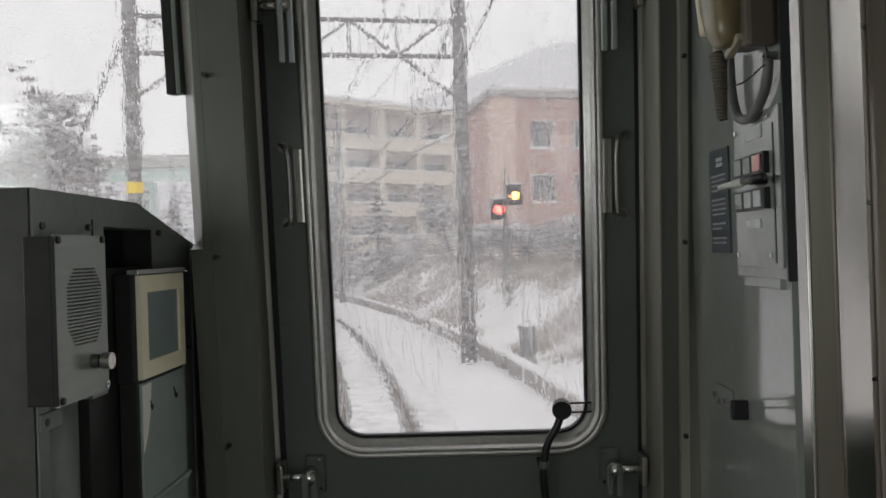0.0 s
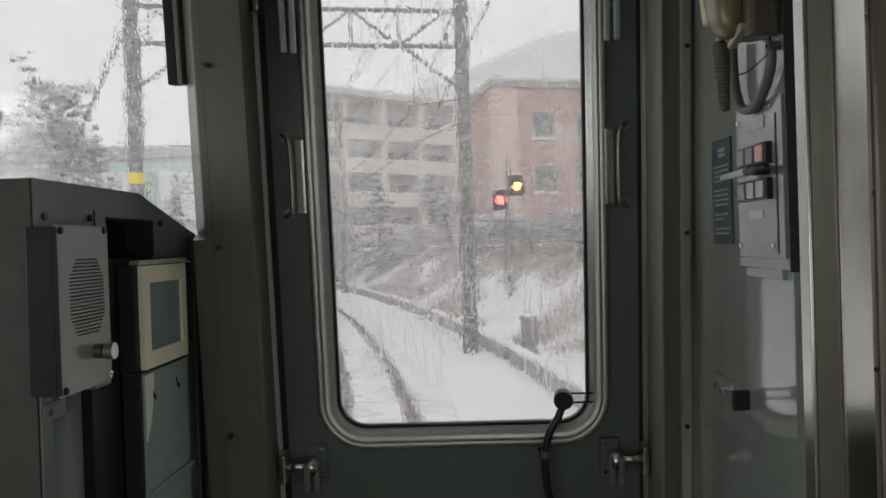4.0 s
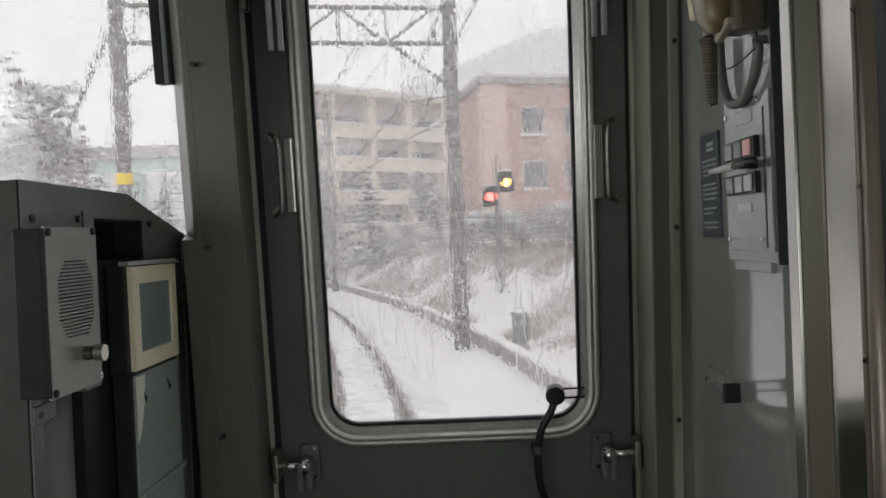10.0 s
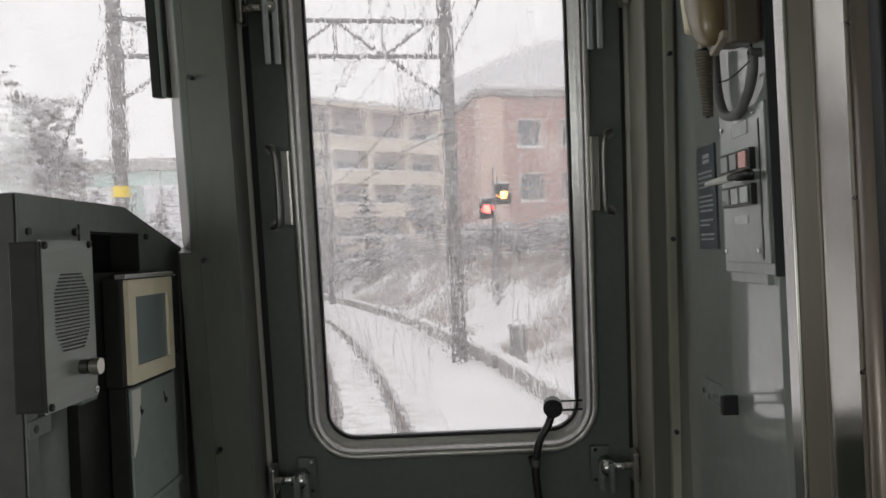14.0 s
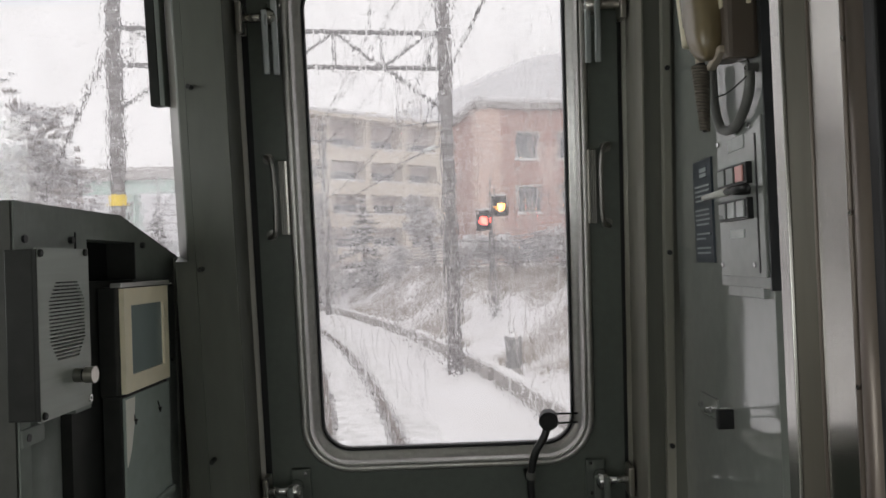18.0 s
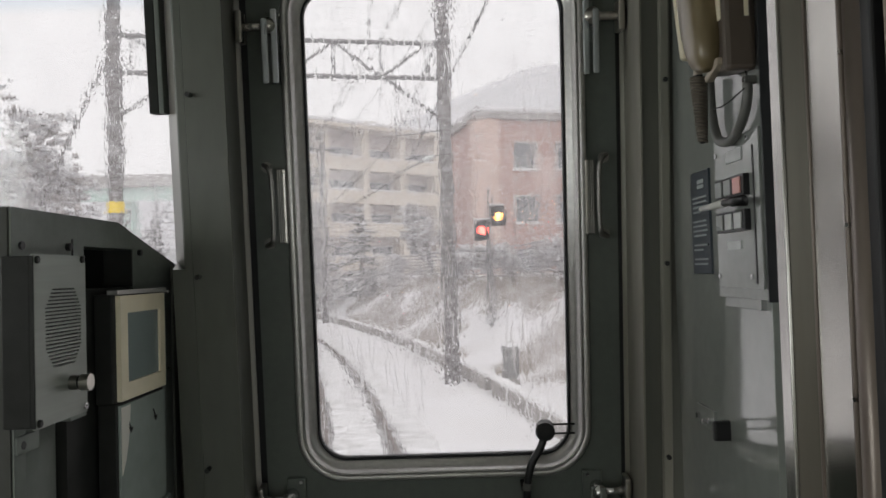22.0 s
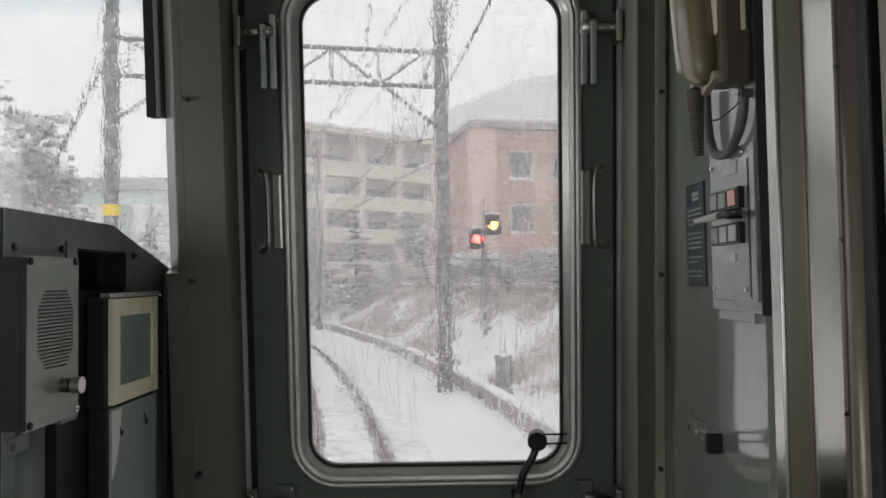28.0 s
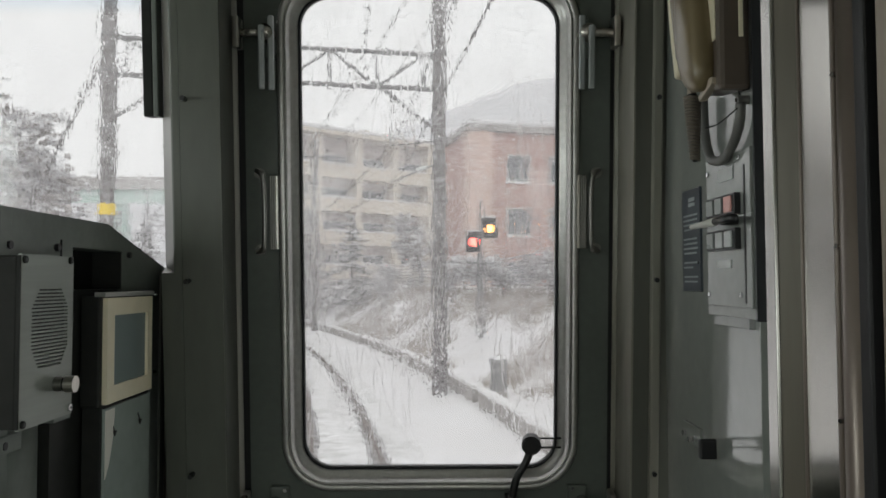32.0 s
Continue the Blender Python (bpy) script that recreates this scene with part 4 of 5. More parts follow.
setting("track_bed", ribbon(B(), [(-0.42, RAIL - 0.25), (-0.40, RAIL - 0.105), (-0.15, RAIL - 0.09), (0.15, RAIL - 0.09), (0.40, RAIL - 0.105), (0.42, RAIL - 0.25)], 4, 100, 0.5, 0.05), M_BED,
        "snow half covering the stones between the rails", "track bed")
setting("ballast_shoulder", ribbon(B(), [(0.70, RAIL - 0.25), (0.72, RAIL - 0.125), (1.25, RAIL - 0.115), (1.45, RAIL - 0.25)], 4, 100, 0.5, 0.06), M_BED,
        "snow-dusted stones along the outer rail", "track bed")

# concrete cable trough on the outer side, in lengths
tr = thing("cable_trough", "weathered concrete cable trough capped with snow beside the track", "trough", kind="structure")
for k in range(40):
    y0 = 6 + 1.5 * k
    part("trough_block", ribbon(B(), [(3.30, RAIL - 0.25), (3.30, RAIL + 0.17), (3.62, RAIL + 0.17), (3.62, RAIL - 0.25)], y0, y0 + 1.47, 0.49), M_CONC, tr)
part("snow_cap", ribbon(B(), [(3.36, RAIL + 0.165), (3.40, RAIL + 0.215), (3.60, RAIL + 0.225), (3.70, RAIL + 0.10), (3.70, RAIL - 0.2)], 6, 66, 0.5, 0.05), M_SNOW, tr, "snow lying on the trough lids")


# ---- portal masts and wires ----
LEFT = -5.2           # the far row of masts


def portal(y, name_label):
    pt = thing("portal_mast", name_label, "railway mast", group="overhead line portals")
    s = -0.08 - 2 * y / 330.0
    for off, h, r in ((2.85, 11.2, 0.20), (LEFT, 11.2, 0.20)):
        a = line_at(y, off, RAIL - 0.5)
        b = line_at(y, off, RAIL + h)
        pl = part("pole", rod(B(), a, b, r, r * 0.86, 18), M_POLE, pt, smooth=True)
        part("cap", rod(B(), b, b + Vector((0, 0, 0.05)), r * 0.75, r * 0.5, 12), M_SNOW, pl)
        for hh in (6.35, 7.7, 8.6):
            part("band", rod(B(), line_at(y, off, RAIL + hh), line_at(y, off, RAIL + hh + 0.10), r * 1.02, seg=16), M_GALV, pl)
    for hh in (7.7, 8.6):
        part("chord", tube(B(), [line_at(y, LEFT - 0.05, RAIL + hh), line_at(y, 2.9, RAIL + hh)], 0.060, 6), M_GALV, pt)
    n = 6
    lo, hi = LEFT + 0.4, 2.45
    for k in range(n + 1):
        o = lo + (hi - lo) * k / n
        part("upright", rod(B(), line_at(y, o, RAIL + 7.7), line_at(y, o, RAIL + 8.6), 0.032, seg=6), M_GALV, pt)
        if k < n:
            part("diagonal", rod(B(), line_at(y, o, RAIL + (7.7 if k % 2 else 8.6)), line_at(y, o + (hi - lo) / n, RAIL + (8.6 if k % 2 else 7.7)), 0.036, seg=6), M_GALV, pt)
    for sgn, off in ((-1, 2.8), (1, LEFT + 0.05)):
        part("knee_brace", rod(B(), line_at(y, off, RAIL + 6.6), line_at(y, off + sgn * 1.5, RAIL + 7.7), 0.04, seg=6), M_GALV, pt)
    arm = part("registration_arm", rod(B(), line_at(y, 2.75, RAIL + 5.75), line_at(y, 1.6, RAIL + 5.25), 0.022, seg=6), M_GALV, pt)
    part("tie", rod(B(), line_at(y, 2.75, RAIL + 6.35), line_at(y, 1.6, RAIL + 6.2), 0.016, seg=6), M_GALV, arm)
    part("insulator", rod(B(), line_at(y, 2.5, RAIL + 5.67), line_at(y, 2.25, RAIL + 5.56), 0.06, seg=10), M_PALE, arm)
    part("hanger", rod(B(), line_at(y, 1.6, RAIL + 7.7), line_at(y, 1.6, RAIL + 6.2), 0.025, seg=6), M_GALV, pt)
    cr = part("cross_arm", rod(B(), line_at(y, 2.2, RAIL + 10.2), line_at(y, 3.5, RAIL + 10.2), 0.04, seg=6), M_GALV, pt)
    for o in (2.25, 3.4):
        part("insulator", rod(B(), line_at(y, o, RAIL + 10.22), line_at(y, o, RAIL + 10.45), 0.05, seg=8), M_PALE, cr)
    c = line_at(y, LEFT, RAIL + 4.45)
    t = Vector((s, 1, 0)).normalized()
    part("marker", rod(B(), c - Vector((0, 0, 0.13)), c + Vector((0, 0, 0.13)), 0.207, seg=18), M_YELLOW, pt, "yellow marker band")
    return pt


STATIONS = (-7.0, 19.6, 45.6, 70.0, 94.0)
for k, y in enumerate(STATIONS):
    pt = portal(y, "tall concrete mast pair carrying a lattice beam over the track")
    foot = line_at(y, LEFT - 3.6, 0)
    foot.z = ground_height(foot.x, foot.y) - 0.1
    part("guy_strut", rod(B(), foot, line_at(y, LEFT - 0.1, RAIL + 8.2), 0.045, seg=8), M_POLE, pt, "thin slanting guy strut")


def wire(name, label, off, h, sag, r, stations):
    g = B()
    for a, b in zip(stations, stations[1:]):
        n = 10
        pts = []
        for k in range(n + 1):
            f = k / n
            p = line_at(a, off, 0).lerp(line_at(b, off, 0), f)
            p.z = RAIL + h - 4 * sag * f * (1 - f)
            pts.append(p)
        tube(g, pts, r, 5)
    return setting(name, g, M_WIRE, label, "wire", kind="")


wire("contact_wire", "dark contact wire over the track", 1.7, 5.2, 0.02, 0.012, STATIONS)
wire("messenger_wire", "dark messenger wire sagging between masts", 1.6, 6.2, 0.45, 0.014, STATIONS)
wire("feeder_wire", "dark feeder wire along the masts", 2.25, 10.45, 0.35, 0.016, STATIONS)
wire("feeder_wire", "dark feeder wire along the masts", 3.4, 10.45, 0.35, 0.016, STATIONS)
wire("feeder_wire", "dark feeder wire along the masts", 0.9, 8.55, 0.3, 0.014, STATIONS)
wire("feeder_wire", "dark feeder wire along the far masts", LEFT + 0.6, 9.6, 0.4, 0.014, STATIONS)
for a, b in zip(STATIONS, STATIONS[1:]):
    for k in range(1, 6):
        f = k / 6
        p = line_at(a, 1.65, 0).lerp(line_at(b, 1.65, 0), f)
        setting("dropper_wire", rod(B(), (p.x, p.y, RAIL + 5.2), (p.x, p.y, RAIL + 6.2 - 1.8 * f * (1 - f)), 0.006, seg=5), M_WIRE, "thin dark dropper between contact and messenger wires", "wire", kind="")


# ---- trees: a tapered trunk, limbs, and a crown of many small tufts with snow on them ----
def tufts(centres, size, seed, flat=0.95):
    """Many small ragged clumps, each a lopsided three-sided spindle."""
    rnd = random.Random(seed)
    verts, faces = [], []
    for c in centres:
        s = size * (0.5 + rnd.random())
        a0 = rnd.random() * math.tau
        k = len(verts)
        verts.append((c[0] + (rnd.random() - 0.5) * s, c[1] + (rnd.random() - 0.5) * s, c[2] + s * flat * rnd.random()))
        for j in range(4):
            a = a0 + j * math.tau / 4 + rnd.random() * 0.7
            q = s * (0.5 + 0.7 * rnd.random())
            verts.append((c[0] + q * math.cos(a), c[1] + q * math.sin(a), c[2] - s * flat * (rnd.random() - 0.35)))
        verts.append((c[0], c[1], c[2] - s * flat))
        for j in range(4):
            faces.append((k, k + 1 + j, k + 1 + (j + 1) % 4))
        faces.append((k + 5, k + 2, k + 1))
        faces.append((k + 5, k + 4, k + 3))
    return verts, faces


def tuft_part(name, centres, size, seed, mat, parent, label, flat=0.95):
    v, f = tufts(centres, size, seed, flat)
    me = bpy.data.meshes.new(name)
    me.from_pydata(v, [], f)
    me.materials.append(mat)
    ob = new(name, me)
    ob.parent = parent
    return tagged(ob, label)


def conifer(seed, h, spread, label, m, group):
    rnd = random.Random(seed)
    t = thing("conifer_tree", label, "tree", m, group)
    trunk = tube(B(), [(0.12 * math.sin(k + seed), 0.1 * math.cos(k * 1.3), h * k / 8) for k in range(9)], [0.22 * (h / 9) * (1 - k / 8.6) for k in range(9)], 8)
    dark, white = [], []
    levels = int(h * 2.6)
    for i in range(levels):
        f = (i + 0.6 * rnd.random()) / levels
        z = h * (0.10 + 0.9 * f)
        reach = spread * (1 - f) ** 0.75 * (0.65 + 0.5 * rnd.random())
        n = max(3, int(7 * (1 - 0.5 * f)))
        a0 = rnd.random() * math.tau
        for j in range(n):
            if rnd.random() < 0.14:
                continue
            a = a0 + j * math.tau / n + rnd.random() * 0.5
            L = reach * (0.55 + 0.6 * rnd.random())
            tip = (L * math.cos(a), L * math.sin(a), z - 0.18 * L)
            tube(trunk, [(0, 0, z), (tip[0] * 0.55, tip[1] * 0.55, z + 0.02 * L), tip], [0.035, 0.022, 0.008], 4)
            for q in range(max(3, int(L * 9))):
                u = 0.22 + 0.8 * (q + rnd.random()) / max(3, int(L * 9))
                wob = 0.22 * L * (1.1 - 0.5 * u)
                p = (tip[0] * u + rnd.uniform(-wob, wob), tip[1] * u + rnd.uniform(-wob, wob), z - 0.18 * L * u * u + rnd.uniform(-0.10, 0.08))
                dark.append(p)
                if rnd.random() < 0.92:
                    white.append((p[0], p[1], p[2] + 0.07))
    part("trunk", trunk, M_BARK, t)
    tuft_part("crown", dark, 0.15, seed, M_NEEDLE, t, "dark needles")
    tuft_part("snow", white, 0.14, seed + 1, M_SNOWTUFT, t, "snow lying on the branches", 0.7)
    return t


def bare_tree(seed, h, spread, label, m, group, name="bare_tree"):
    rnd = random.Random(seed)
    t = thing(name, label, "tree" if h > 2.5 else "bush", m, group)
    g = B()
    dark, white = [], []

    def grow(p, d, length, r, depth):
        pts = [p]
        for k in range(3):
            d = (d + Vector((rnd.uniform(-0.25, 0.25), rnd.uniform(-0.25, 0.25), rnd.uniform(-0.02, 0.16)))).normalized()
            pts.append(pts[-1] + d * length / 3)
        tube(g, pts, [r, r * 0.85, r * 0.7, r * 0.5], 5 if depth < 2 else 3)
        if depth >= 2:
            for q in pts[1:]:
                for _ in range(4):
                    c = q + Vector((rnd.gauss(0, 0.16), rnd.gauss(0, 0.16), rnd.gauss(0, 0.12))) * spread
                    (dark if rnd.random() < 0.48 else white).append(c)
        if depth < 4:
            for _ in range(3 if depth else 4):
                q = pts[rnd.choice((1, 2, 3, 3))]
                nd = (d + Vector((rnd.uniform(-1, 1), rnd.uniform(-1, 1), rnd.uniform(-0.1, 0.55))) * 0.95).normalized()
                grow(q, nd, length * rnd.uniform(0.55, 0.78), r * 0.5, depth + 1)

    grow(Vector((0, 0, 0)), Vector((0, 0, 1)), h * 0.38, 0.020 * h + 0.02, 0)
    part("trunk", g, M_BARK, t, "snow-dusted trunk and limbs")
    tuft_part("crown", dark, 0.09 * spread, seed, M_TWIG, t, "fine grey-brown twigs")
    tuft_part("snow", white, 0.10 * spread, seed + 1, M_SNOWTUFT, t, "snow caught in the twigs", 0.8)
    return t


def stand(x, y, turn=0.0, sink=0.05):
    return pose(x, y, ground_height(x, y) - sink, 0, 0, turn)


G1 = "snowy trees beside the line"
t1 = conifer(21, 10.5, 2.7, "tall dark conifer loaded with fresh snow behind the fence", stand(10.2, 34.0), G1)
t2 = conifer(22, 6.6, 2.1, "conifer with snow on every branch beyond the curve", stand(-5.6, 52.0), G1)
conifer(23, 8.4, 2.6, "broad snowy conifer standing beyond the curve", stand(-9.4, 57.0), G1)
copy_thing(t1, stand(14.5, 42.0, 140))
copy_thing(t2, stand(-17.5, 47.0, 200))
copy_thing(t1, stand(-28.0, 52.0, 30))
b1 = bare_tree(31, 6.0, 1.2, "bare deciduous tree with snow caught in its twigs", stand(-0.8, 51.0), G1)
b2 = bare_tree(32, 8.5, 1.5, "large bare tree white with snow", stand(-19.0, 40.0), G1)
copy_thing(b1, stand(7.6, 33.0, 80))
copy_thing(b1, stand(-24.5, 37.0, 160))
copy_thing(b2, stand(-14.5, 55.0, 220))
copy_thing(b2, stand(-33.0, 46.0, 90))
copy_thing(b2, stand(17.0, 48.0, 10))
copy_thing(b2, stand(-15.2, 26.5, 130))
copy_thing(t2, stand(-17.5, 28.5, 20))
G2 = "snowy bushes by the fence"
s1 = bare_tree(41, 1.9, 0.75, "low snowy bush beyond the fence", stand(*line_at(22, 10.6, 0).xy), G2, "bush")
for k, (y, off) in enumerate(((18.5, 10.4), (24.5, 10.6), (29.5, 10.8), (32, 10.2), (38, 11.0), (41, 10.4), (46, 7.4), (48, 8.4), (51, 7.0), (20.5, 8.5), (22.3, 8.8), (24.2, 8.4), (26.6, 8.7), (31, 8.5), (34.5, 8.8), (37, 8.3))):
    copy_thing(s1, stand(*line_at(y, off, 0).xy, 47 * k))
for x, y, a in ((-9.5, 22.0, 60), (-11.0, 27.0, 200)):
    copy_thing(s1, stand(x, y, a))

# ---- rail fence on the crest of the bank ----
fence = thing("fence", "pale grey steel rail fence dusted with snow along the bank", "fence")


def fence_foot(k):
    p = line_at(13 + 1.8 * k, 9.4, 0)
    return Vector((p.x, p.y, ground_height(p.x, p.y)))


for k in range(24):
    p = fence_foot(k)
    part("post", box(B(), p.x - 0.045, p.x + 0.045, p.y - 0.045, p.y + 0.045, p.z - 0.2, p.z + 1.62, 0.006), M_GALV, fence)
for h in range(8):
    rl = part("rail", tube(B(), [fence_foot(k) + Vector((0, -0.06, 0.12 + 0.2 * h)) for k in range(24)], 0.034, 5), M_FENCE, fence)
    part("snow", tube(B(), [fence_foot(k) + Vector((0, -0.06, 0.155 + 0.2 * h)) for k in range(24)], 0.026, 4), M_SNOWTUFT, rl, "thin line of snow")

# ---- dead grass and weeds poking through the snow of the bank ----
rnd = random.Random(77)
verts, faces = [], []
for _ in range(6500):
    y, off = rnd.uniform(9, 52), rnd.uniform(4.3, 9.2)
    p = line_at(y, off, 0)
    if noise.noise(Vector((p.x * 0.33, p.y * 0.33, 21))) + 0.25 * noise.noise(Vector((p.x, p.y, 4))) < 0.25 - 0.05 * off:
        continue
    z = ground_height(p.x, p.y)
    for _ in range(6):
        q = p + Vector((rnd.gauss(0, 0.16), rnd.gauss(0, 0.16), 0))
        tall, lean, turn, wide = rnd.uniform(0.12, 0.5), rnd.gauss(0, 0.35), rnd.random() * math.tau, rnd.uniform(0.005, 0.012)
        tip = Vector((q.x + lean * tall * math.cos(turn), q.y + lean * tall * math.sin(turn), z + tall))
        k = len(verts)
        verts += [(q.x - wide, q.y, z - 0.04), (q.x + wide, q.y, z - 0.04), (q.x, q.y + wide, z - 0.04), tuple(tip)]
        faces += [(k, k + 1, k + 3), (k + 1, k + 2, k + 3), (k + 2, k, k + 3)]
me = bpy.data.meshes.new("dead_grass")
me.from_pydata(verts, [], faces)
me.materials.append(M_WEED)
tagged(new("dead_grass", me), "dry brown grass and weeds poking through the snow", "grass", kind="stuff")

# relay post by the trough
rp = thing("relay_post", "squat grey trackside relay post capped with snow", "relay box", stand(*line_at(18.2, 4.0, 0).xy))
part("base", box(B(), -0.2, 0.2, -0.2, 0.2, 0.0, 0.3, 0.02), M_CONC, rp)
part("drum", rod(B(), (0, 0, 0.3), (0, 0, 1.0), 0.20, 0.20, 18), M_GALV, rp, smooth=False)
part("lid", rod(B(), (0, 0, 1.0), (0, 0, 1.06), 0.23, 0.20, 18), M_GALV, rp)
part("knob", rod(B(), (0, 0, 1.06), (0, 0, 1.16), 0.05, seg=10), M_GALV, rp)
part("snow_cap", rod(B(), (0.02, 0, 1.06), (0.02, 0, 1.12), 0.2, 0.12, 12), M_SNOW, rp)

# ---- colour-light signal ----
sx = line_at(27.5, 6.3, 0)
sig = thing("railway_signal", "railway signal with lit red and amber lamps on a post", "signal", stand(sx.x, sx.y))
part("post", rod(B(), (0, 0, 0), (0, 0, 5.2), 0.08, 0.07, 14), M_GALV, sig)
for dx, z in ((-0.30, 3.65), (0.32, 4.15)):
    hd = part("head", box(B(), dx - 0.25, dx + 0.25, -0.16, 0.04, z - 0.36, z + 0.40, 0.03), M_BLACK, sig, "black lamp head")
    part("lamp", rod(B(), (dx, -0.165, z), (dx, -0.175, z), 0.15, 0.14, 20), M_RED if dx < 0 else M_AMBER, hd, "lit red lamp" if dx < 0 else "lit amber lamp")
    part("hood", ring(B(), dx - 0.16, dx + 0.16, z - 0.16, z + 0.16, 0.159, [(0, -0.16), (0.012, -0.16), (0.012, -0.26), (0, -0.26)], 5), M_BLACK, hd)
    part("snow", box(B(), dx - 0.25, dx + 0.25, -0.16, 0.04, z + 0.40, z + 0.46, 0.02), M_SNOW, hd)
part("platform", box(B(), -0.45, 0.45, -0.1, 0.35, 2.85, 2.91), M_GALV, sig)
part("ladder_rail", rod(B(), (-0.15, 0.14, 0.0), (-0.15, 0.14, 2.9), 0.02, seg=6), M_GALV, sig)
part("ladder_rail", rod(B(), (0.15, 0.14, 0.0), (0.15, 0.14, 2.9), 0.02, seg=6), M_GALV, sig)

# ---- apartment block beyond the curve ----
ap = thing("apartment_building", "tan plastered apartment block with five storeys of balconies", "building", pose(-14.5, 70.0, RAIL - 0.3, 0, 0, 40))
LEN, ST, NB = 27.0, 3.2, 6
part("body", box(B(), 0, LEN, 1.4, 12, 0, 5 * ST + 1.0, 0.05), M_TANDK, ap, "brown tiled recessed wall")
part("roof", box(B(), -0.4, LEN + 0.4, -0.5, 12.4, 5 * ST + 1.0, 5 * ST + 1.35, 0.05), M_TAN, ap)
part("roof_snow", box(B(), -0.4, LEN + 0.4, -0.55, 12.4, 5 * ST + 1.35, 5 * ST + 1.75, 0.15), M_SNOW, ap, "snow on the roof")
bay = LEN / NB
for k in range(NB + 1):
    part("pier", box(B(), k * bay - 0.35, k * bay + 0.35, -0.15, 1.5, 0, 5 * ST + 1.0, 0.03), M_TAN, ap)
for s in range(5):
    z = s * ST + 0.2
    for k in range(NB):
        a, b = k * bay + 0.36, (k + 1) * bay - 0.36
        bc = part("balcony", box(B(), a, b, -0.10, 1.4, z, z + 0.2), M_TAN, ap)
        part("parapet", box(B(), a, b, -0.12, 0.02, z + 0.2, z + 1.25, 0.02), M_TAN, bc)
        part("snow", box(B(), a, b, -0.20, 0.08, z + 1.25, z + 1.40, 0.05), M_SNOW, bc)
        for j in (0, 1):
            c = a + (b - a) * (0.28 + 0.44 * j)
            wi = part("window", box(B(), c - 0.85, c + 0.85, 1.34, 1.40, z + 0.25, z + 2.35), M_PALE, ap, "pale window frame")
            part("pane", box(B(), c - 0.78, c - 0.03, 1.31, 1.34, z + 0.32, z + 2.28), M_PANE, wi)
            part("pane", box(B(), c + 0.03, c + 0.78, 1.31, 1.34, z + 0.32, z + 2.28), M_PANE, wi)
part("end_wall", box(B(), -0.36, -0.1, 0.0, 12, 0, 5 * ST + 1.0, 0.03), M_TAN, ap)

# stair tower with slanting white parapets, and a brick block further right
tw = thing("stair_tower", "cream stair tower with slanting open flights beside the block", "building", pose(19.5, 74.0, RAIL - 0.3, 0, 0, 20))
part("body", box(B(), 0, 7, 1.2, 8, 0, 17, 0.05), M_TAN, tw)
for k in range(5):
    g = prism(B(), [(0.0, 2.0 + 3.1 * k), (0.0, 3.3 + 3.1 * k), (6.0, 1.5 + 3.1 * k), (6.0, 0.2 + 3.1 * k)], -0.1, 0.15)
    ob = part("stair_parapet", g, M_WHITE, tw, "pale slanting parapet")
    ob.matrix_basis = pose(0.5, 0.9, 0, 0, 0, -90)
part("roof_snow", box(B(), -0.2, 7.2, 1.0, 8.2, 17, 17.4, 0.1), M_SNOW, tw)
bk = thing("brick_building", "red-brown brick apartment house with a snowy flat roof", "building", pose(2.2, 50.0, RAIL + 1.2, 0, 0, 14))
part("wall", box(B(), 0, 11, 0, 9, 0, 11.2, 0.03), M_BRICK, bk)
part("corner_pier", box(B(), -0.25, 1.4, -0.25, 1.0, 0, 11.2, 0.03), M_BRICKPALE, bk, "paler salmon brick corner")
part("cornice", box(B(), -0.35, 11.2, -0.35, 9.2, 11.2, 11.65, 0.04), M_CONC, bk)
part("roof_snow", box(B(), -0.3, 11.2, -0.3, 9.2, 11.65, 11.95, 0.1), M_SNOW, bk)
for s in range(3):
    for k in range(3):
        x, z = 2.4 + 2.9 * k, 1.0 + 3.5 * s
        wi = part("window", box(B(), x, x + 1.6, -0.05, 0.02, z, z + 1.8), M_PALE, bk, "pale window frame")
        part("pane", box(B(), x + 0.08, x + 0.77, -0.08, -0.05, z + 0.08, z + 1.72), M_PANE, wi)
        part("pane", box(B(), x + 0.83, x + 1.52, -0.08, -0.05, z + 0.08, z + 1.72), M_PANE, wi)
        part("sill", box(B(), x - 0.1, x + 1.7, -0.2, 0.0, z - 0.12, z, 0.02), M_SNOW, wi, "snow on the sill")

# ---- pale green road viaduct far across the valley ----
va = thing("road_viaduct", "pale green steel road viaduct on tall piers in the distance", "bridge", pose(0, 110, 0, 0, 0, 4))
part("girder", box(B(), -170, 120, 0, 0.6, 12.6, 14.4), M_GREEN, va, "pale green plate girder")
part("deck", box(B(), -170, 120, -1.2, 8, 14.4, 15.0), M_CONC, va)
part("parapet", box(B(), -170, 120, -1.2, -1.0, 15.0, 16.0), M_CONC, va)
for k in range(10):
    x = -160 + 29 * k
    part("pier", box(B(), x - 0.9, x + 0.9, 1.0, 3.5, -8, 12.6, 0.1), M_GREEN, va)

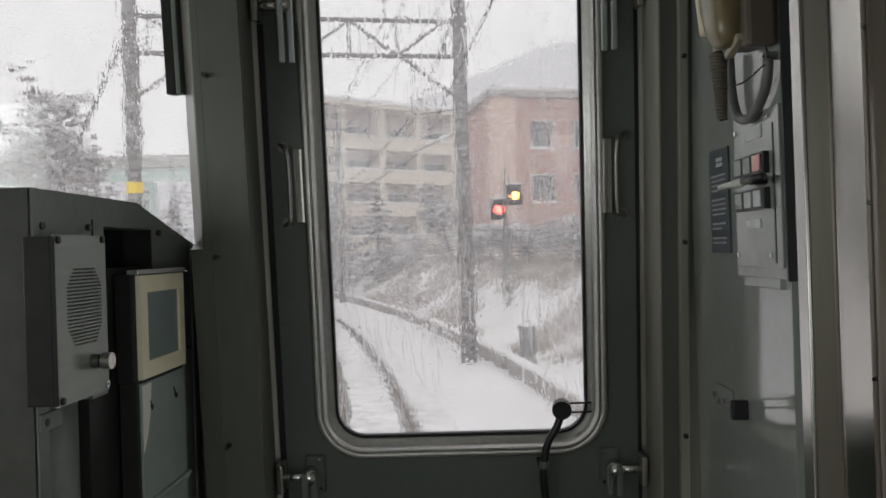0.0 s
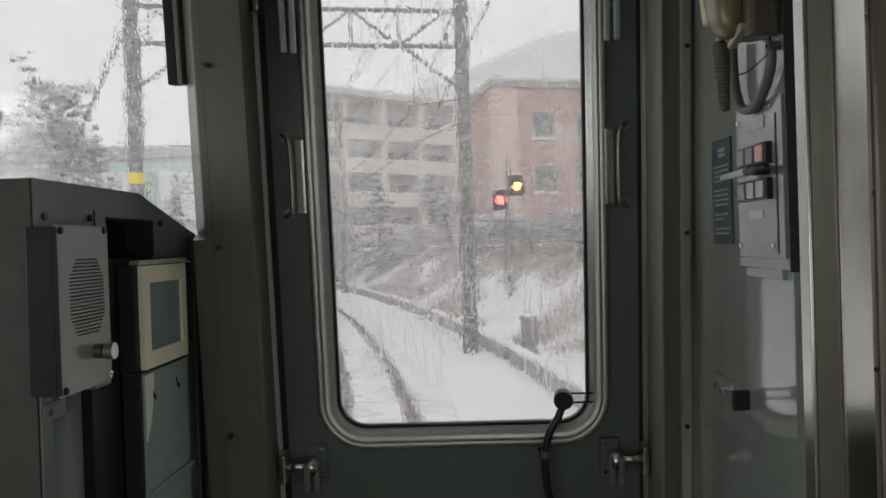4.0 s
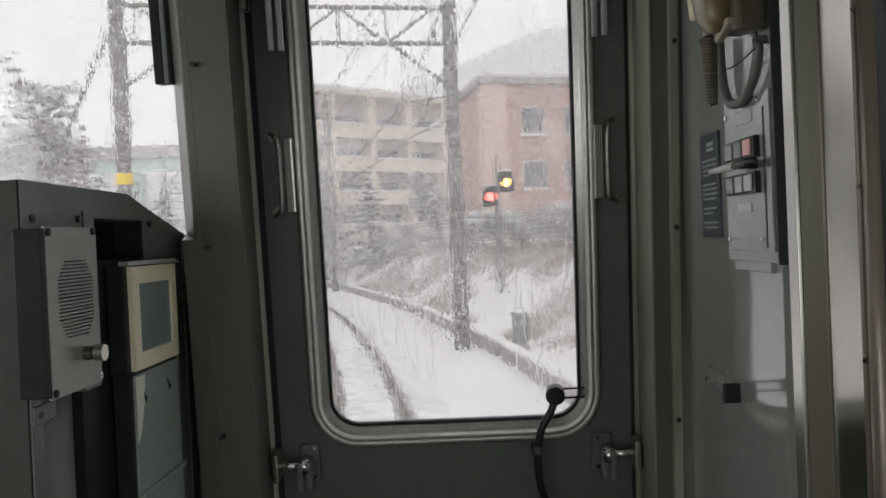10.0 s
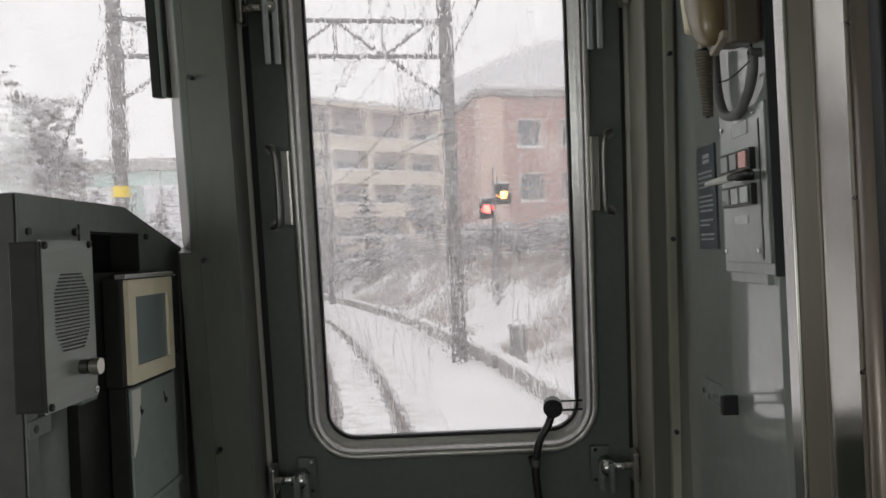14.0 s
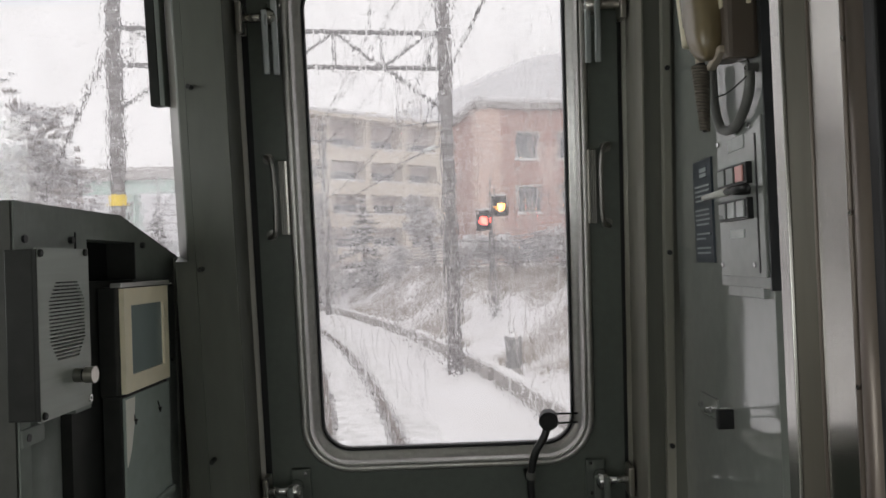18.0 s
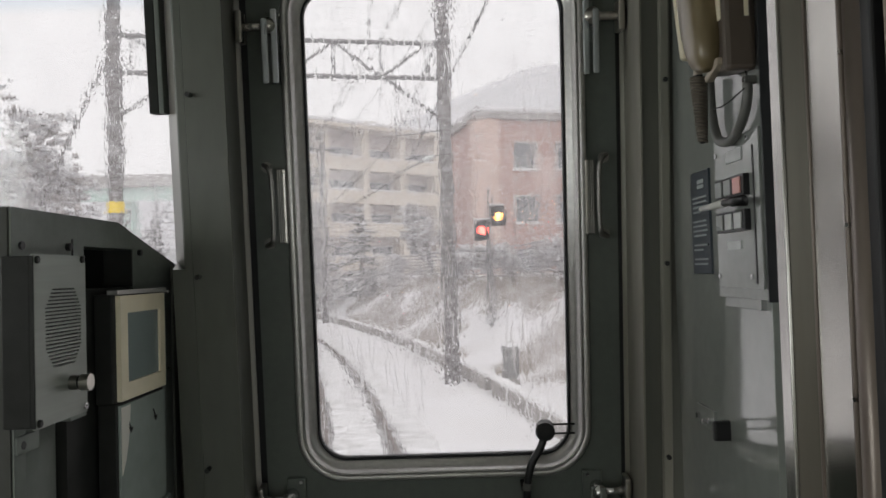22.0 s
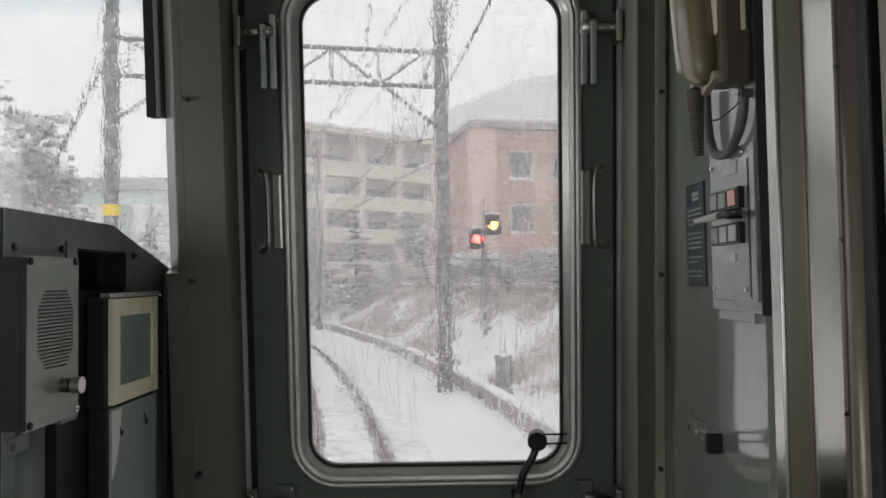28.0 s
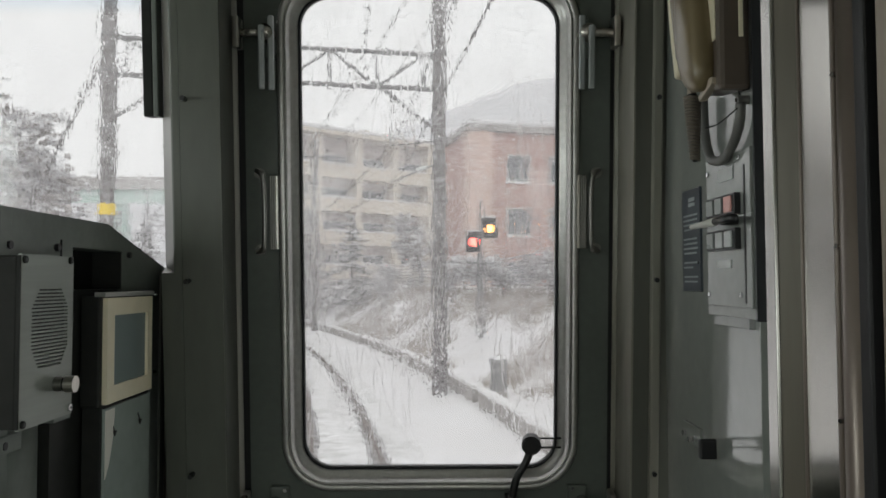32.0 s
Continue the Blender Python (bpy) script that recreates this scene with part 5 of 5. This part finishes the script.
# ---- hills closing the view ----
random.seed(5)
g = B()
cols, rows_n = 90, 14
hv = []
for i in range(cols + 1):
    a = radians(-75 + 150 * i / cols)
    top = 58 + 8 * noise.noise(Vector((i * 0.13, 0, 7))) + 52 * math.exp(-((i - 50) / 9.0) ** 2)
    col = []
    for j in range(rows_n + 1):
        f = j / rows_n
        r = 230 + 190 * f
        col.append(g.verts.new((r * math.sin(a), r * math.cos(a), -6 + top * (1 - (1 - f) ** 1.7) + 2.0 * noise.noise(Vector((i * 0.5, j * 0.9, 2))))))
    hv.append(col)
for c0, c1 in zip(hv, hv[1:]):
    for j in range(rows_n):
        g.faces.new((c0[j], c1[j], c1[j + 1], c0[j + 1]))
setting("backdrop", g, M_HILL, "pale snow-dusted wooded hills in the distance", "hill", smooth=True)

# ---- windscreen wiper, resting at the screen's far edge ----
wp = thing("windscreen_wiper", "black windscreen wiper resting on the wet glass", "wiper", FRONT)
part("arm", rod(B(), (-1.06, 0.05, -0.02), (-0.985, 0.045, 0.17), 0.006, 0.005, 8), M_BLACK, wp)
part("blade", rod(B(), (-1.03, 0.034, 0.05), (-0.955, 0.034, 0.30), 0.006, 0.005, 8), M_RUBBER, wp)

# ---- snow falling through the air beyond the first mast, thickened to stand in for haze ----
rng = np.random.default_rng(8)
flakes = 1300000
centre = np.column_stack((rng.uniform(-36, 17, flakes), rng.uniform(26, 74, flakes), rng.uniform(-1.2, 21, flakes)))
corner = rng.normal(0, 1, (flakes, 3, 3))
corner *= 0.031 / np.linalg.norm(corner, axis=2, keepdims=True)
pts = (centre[:, None, :] + corner).reshape(-1, 3)
me = bpy.data.meshes.new("falling_snow")
me.vertices.add(len(pts))
me.vertices.foreach_set("co", pts.ravel())
me.loops.add(len(pts))
me.loops.foreach_set("vertex_index", np.arange(len(pts), dtype=np.int32))
me.polygons.add(flakes)
me.polygons.foreach_set("loop_start", np.arange(0, len(pts), 3, dtype=np.int32))
me.update()
me.validate()
me.materials.append(M_FLAKE)
tagged(new("falling_snow", me), "fine white snowflakes falling through the air, thickened as haze", "snow", kind="stuff")
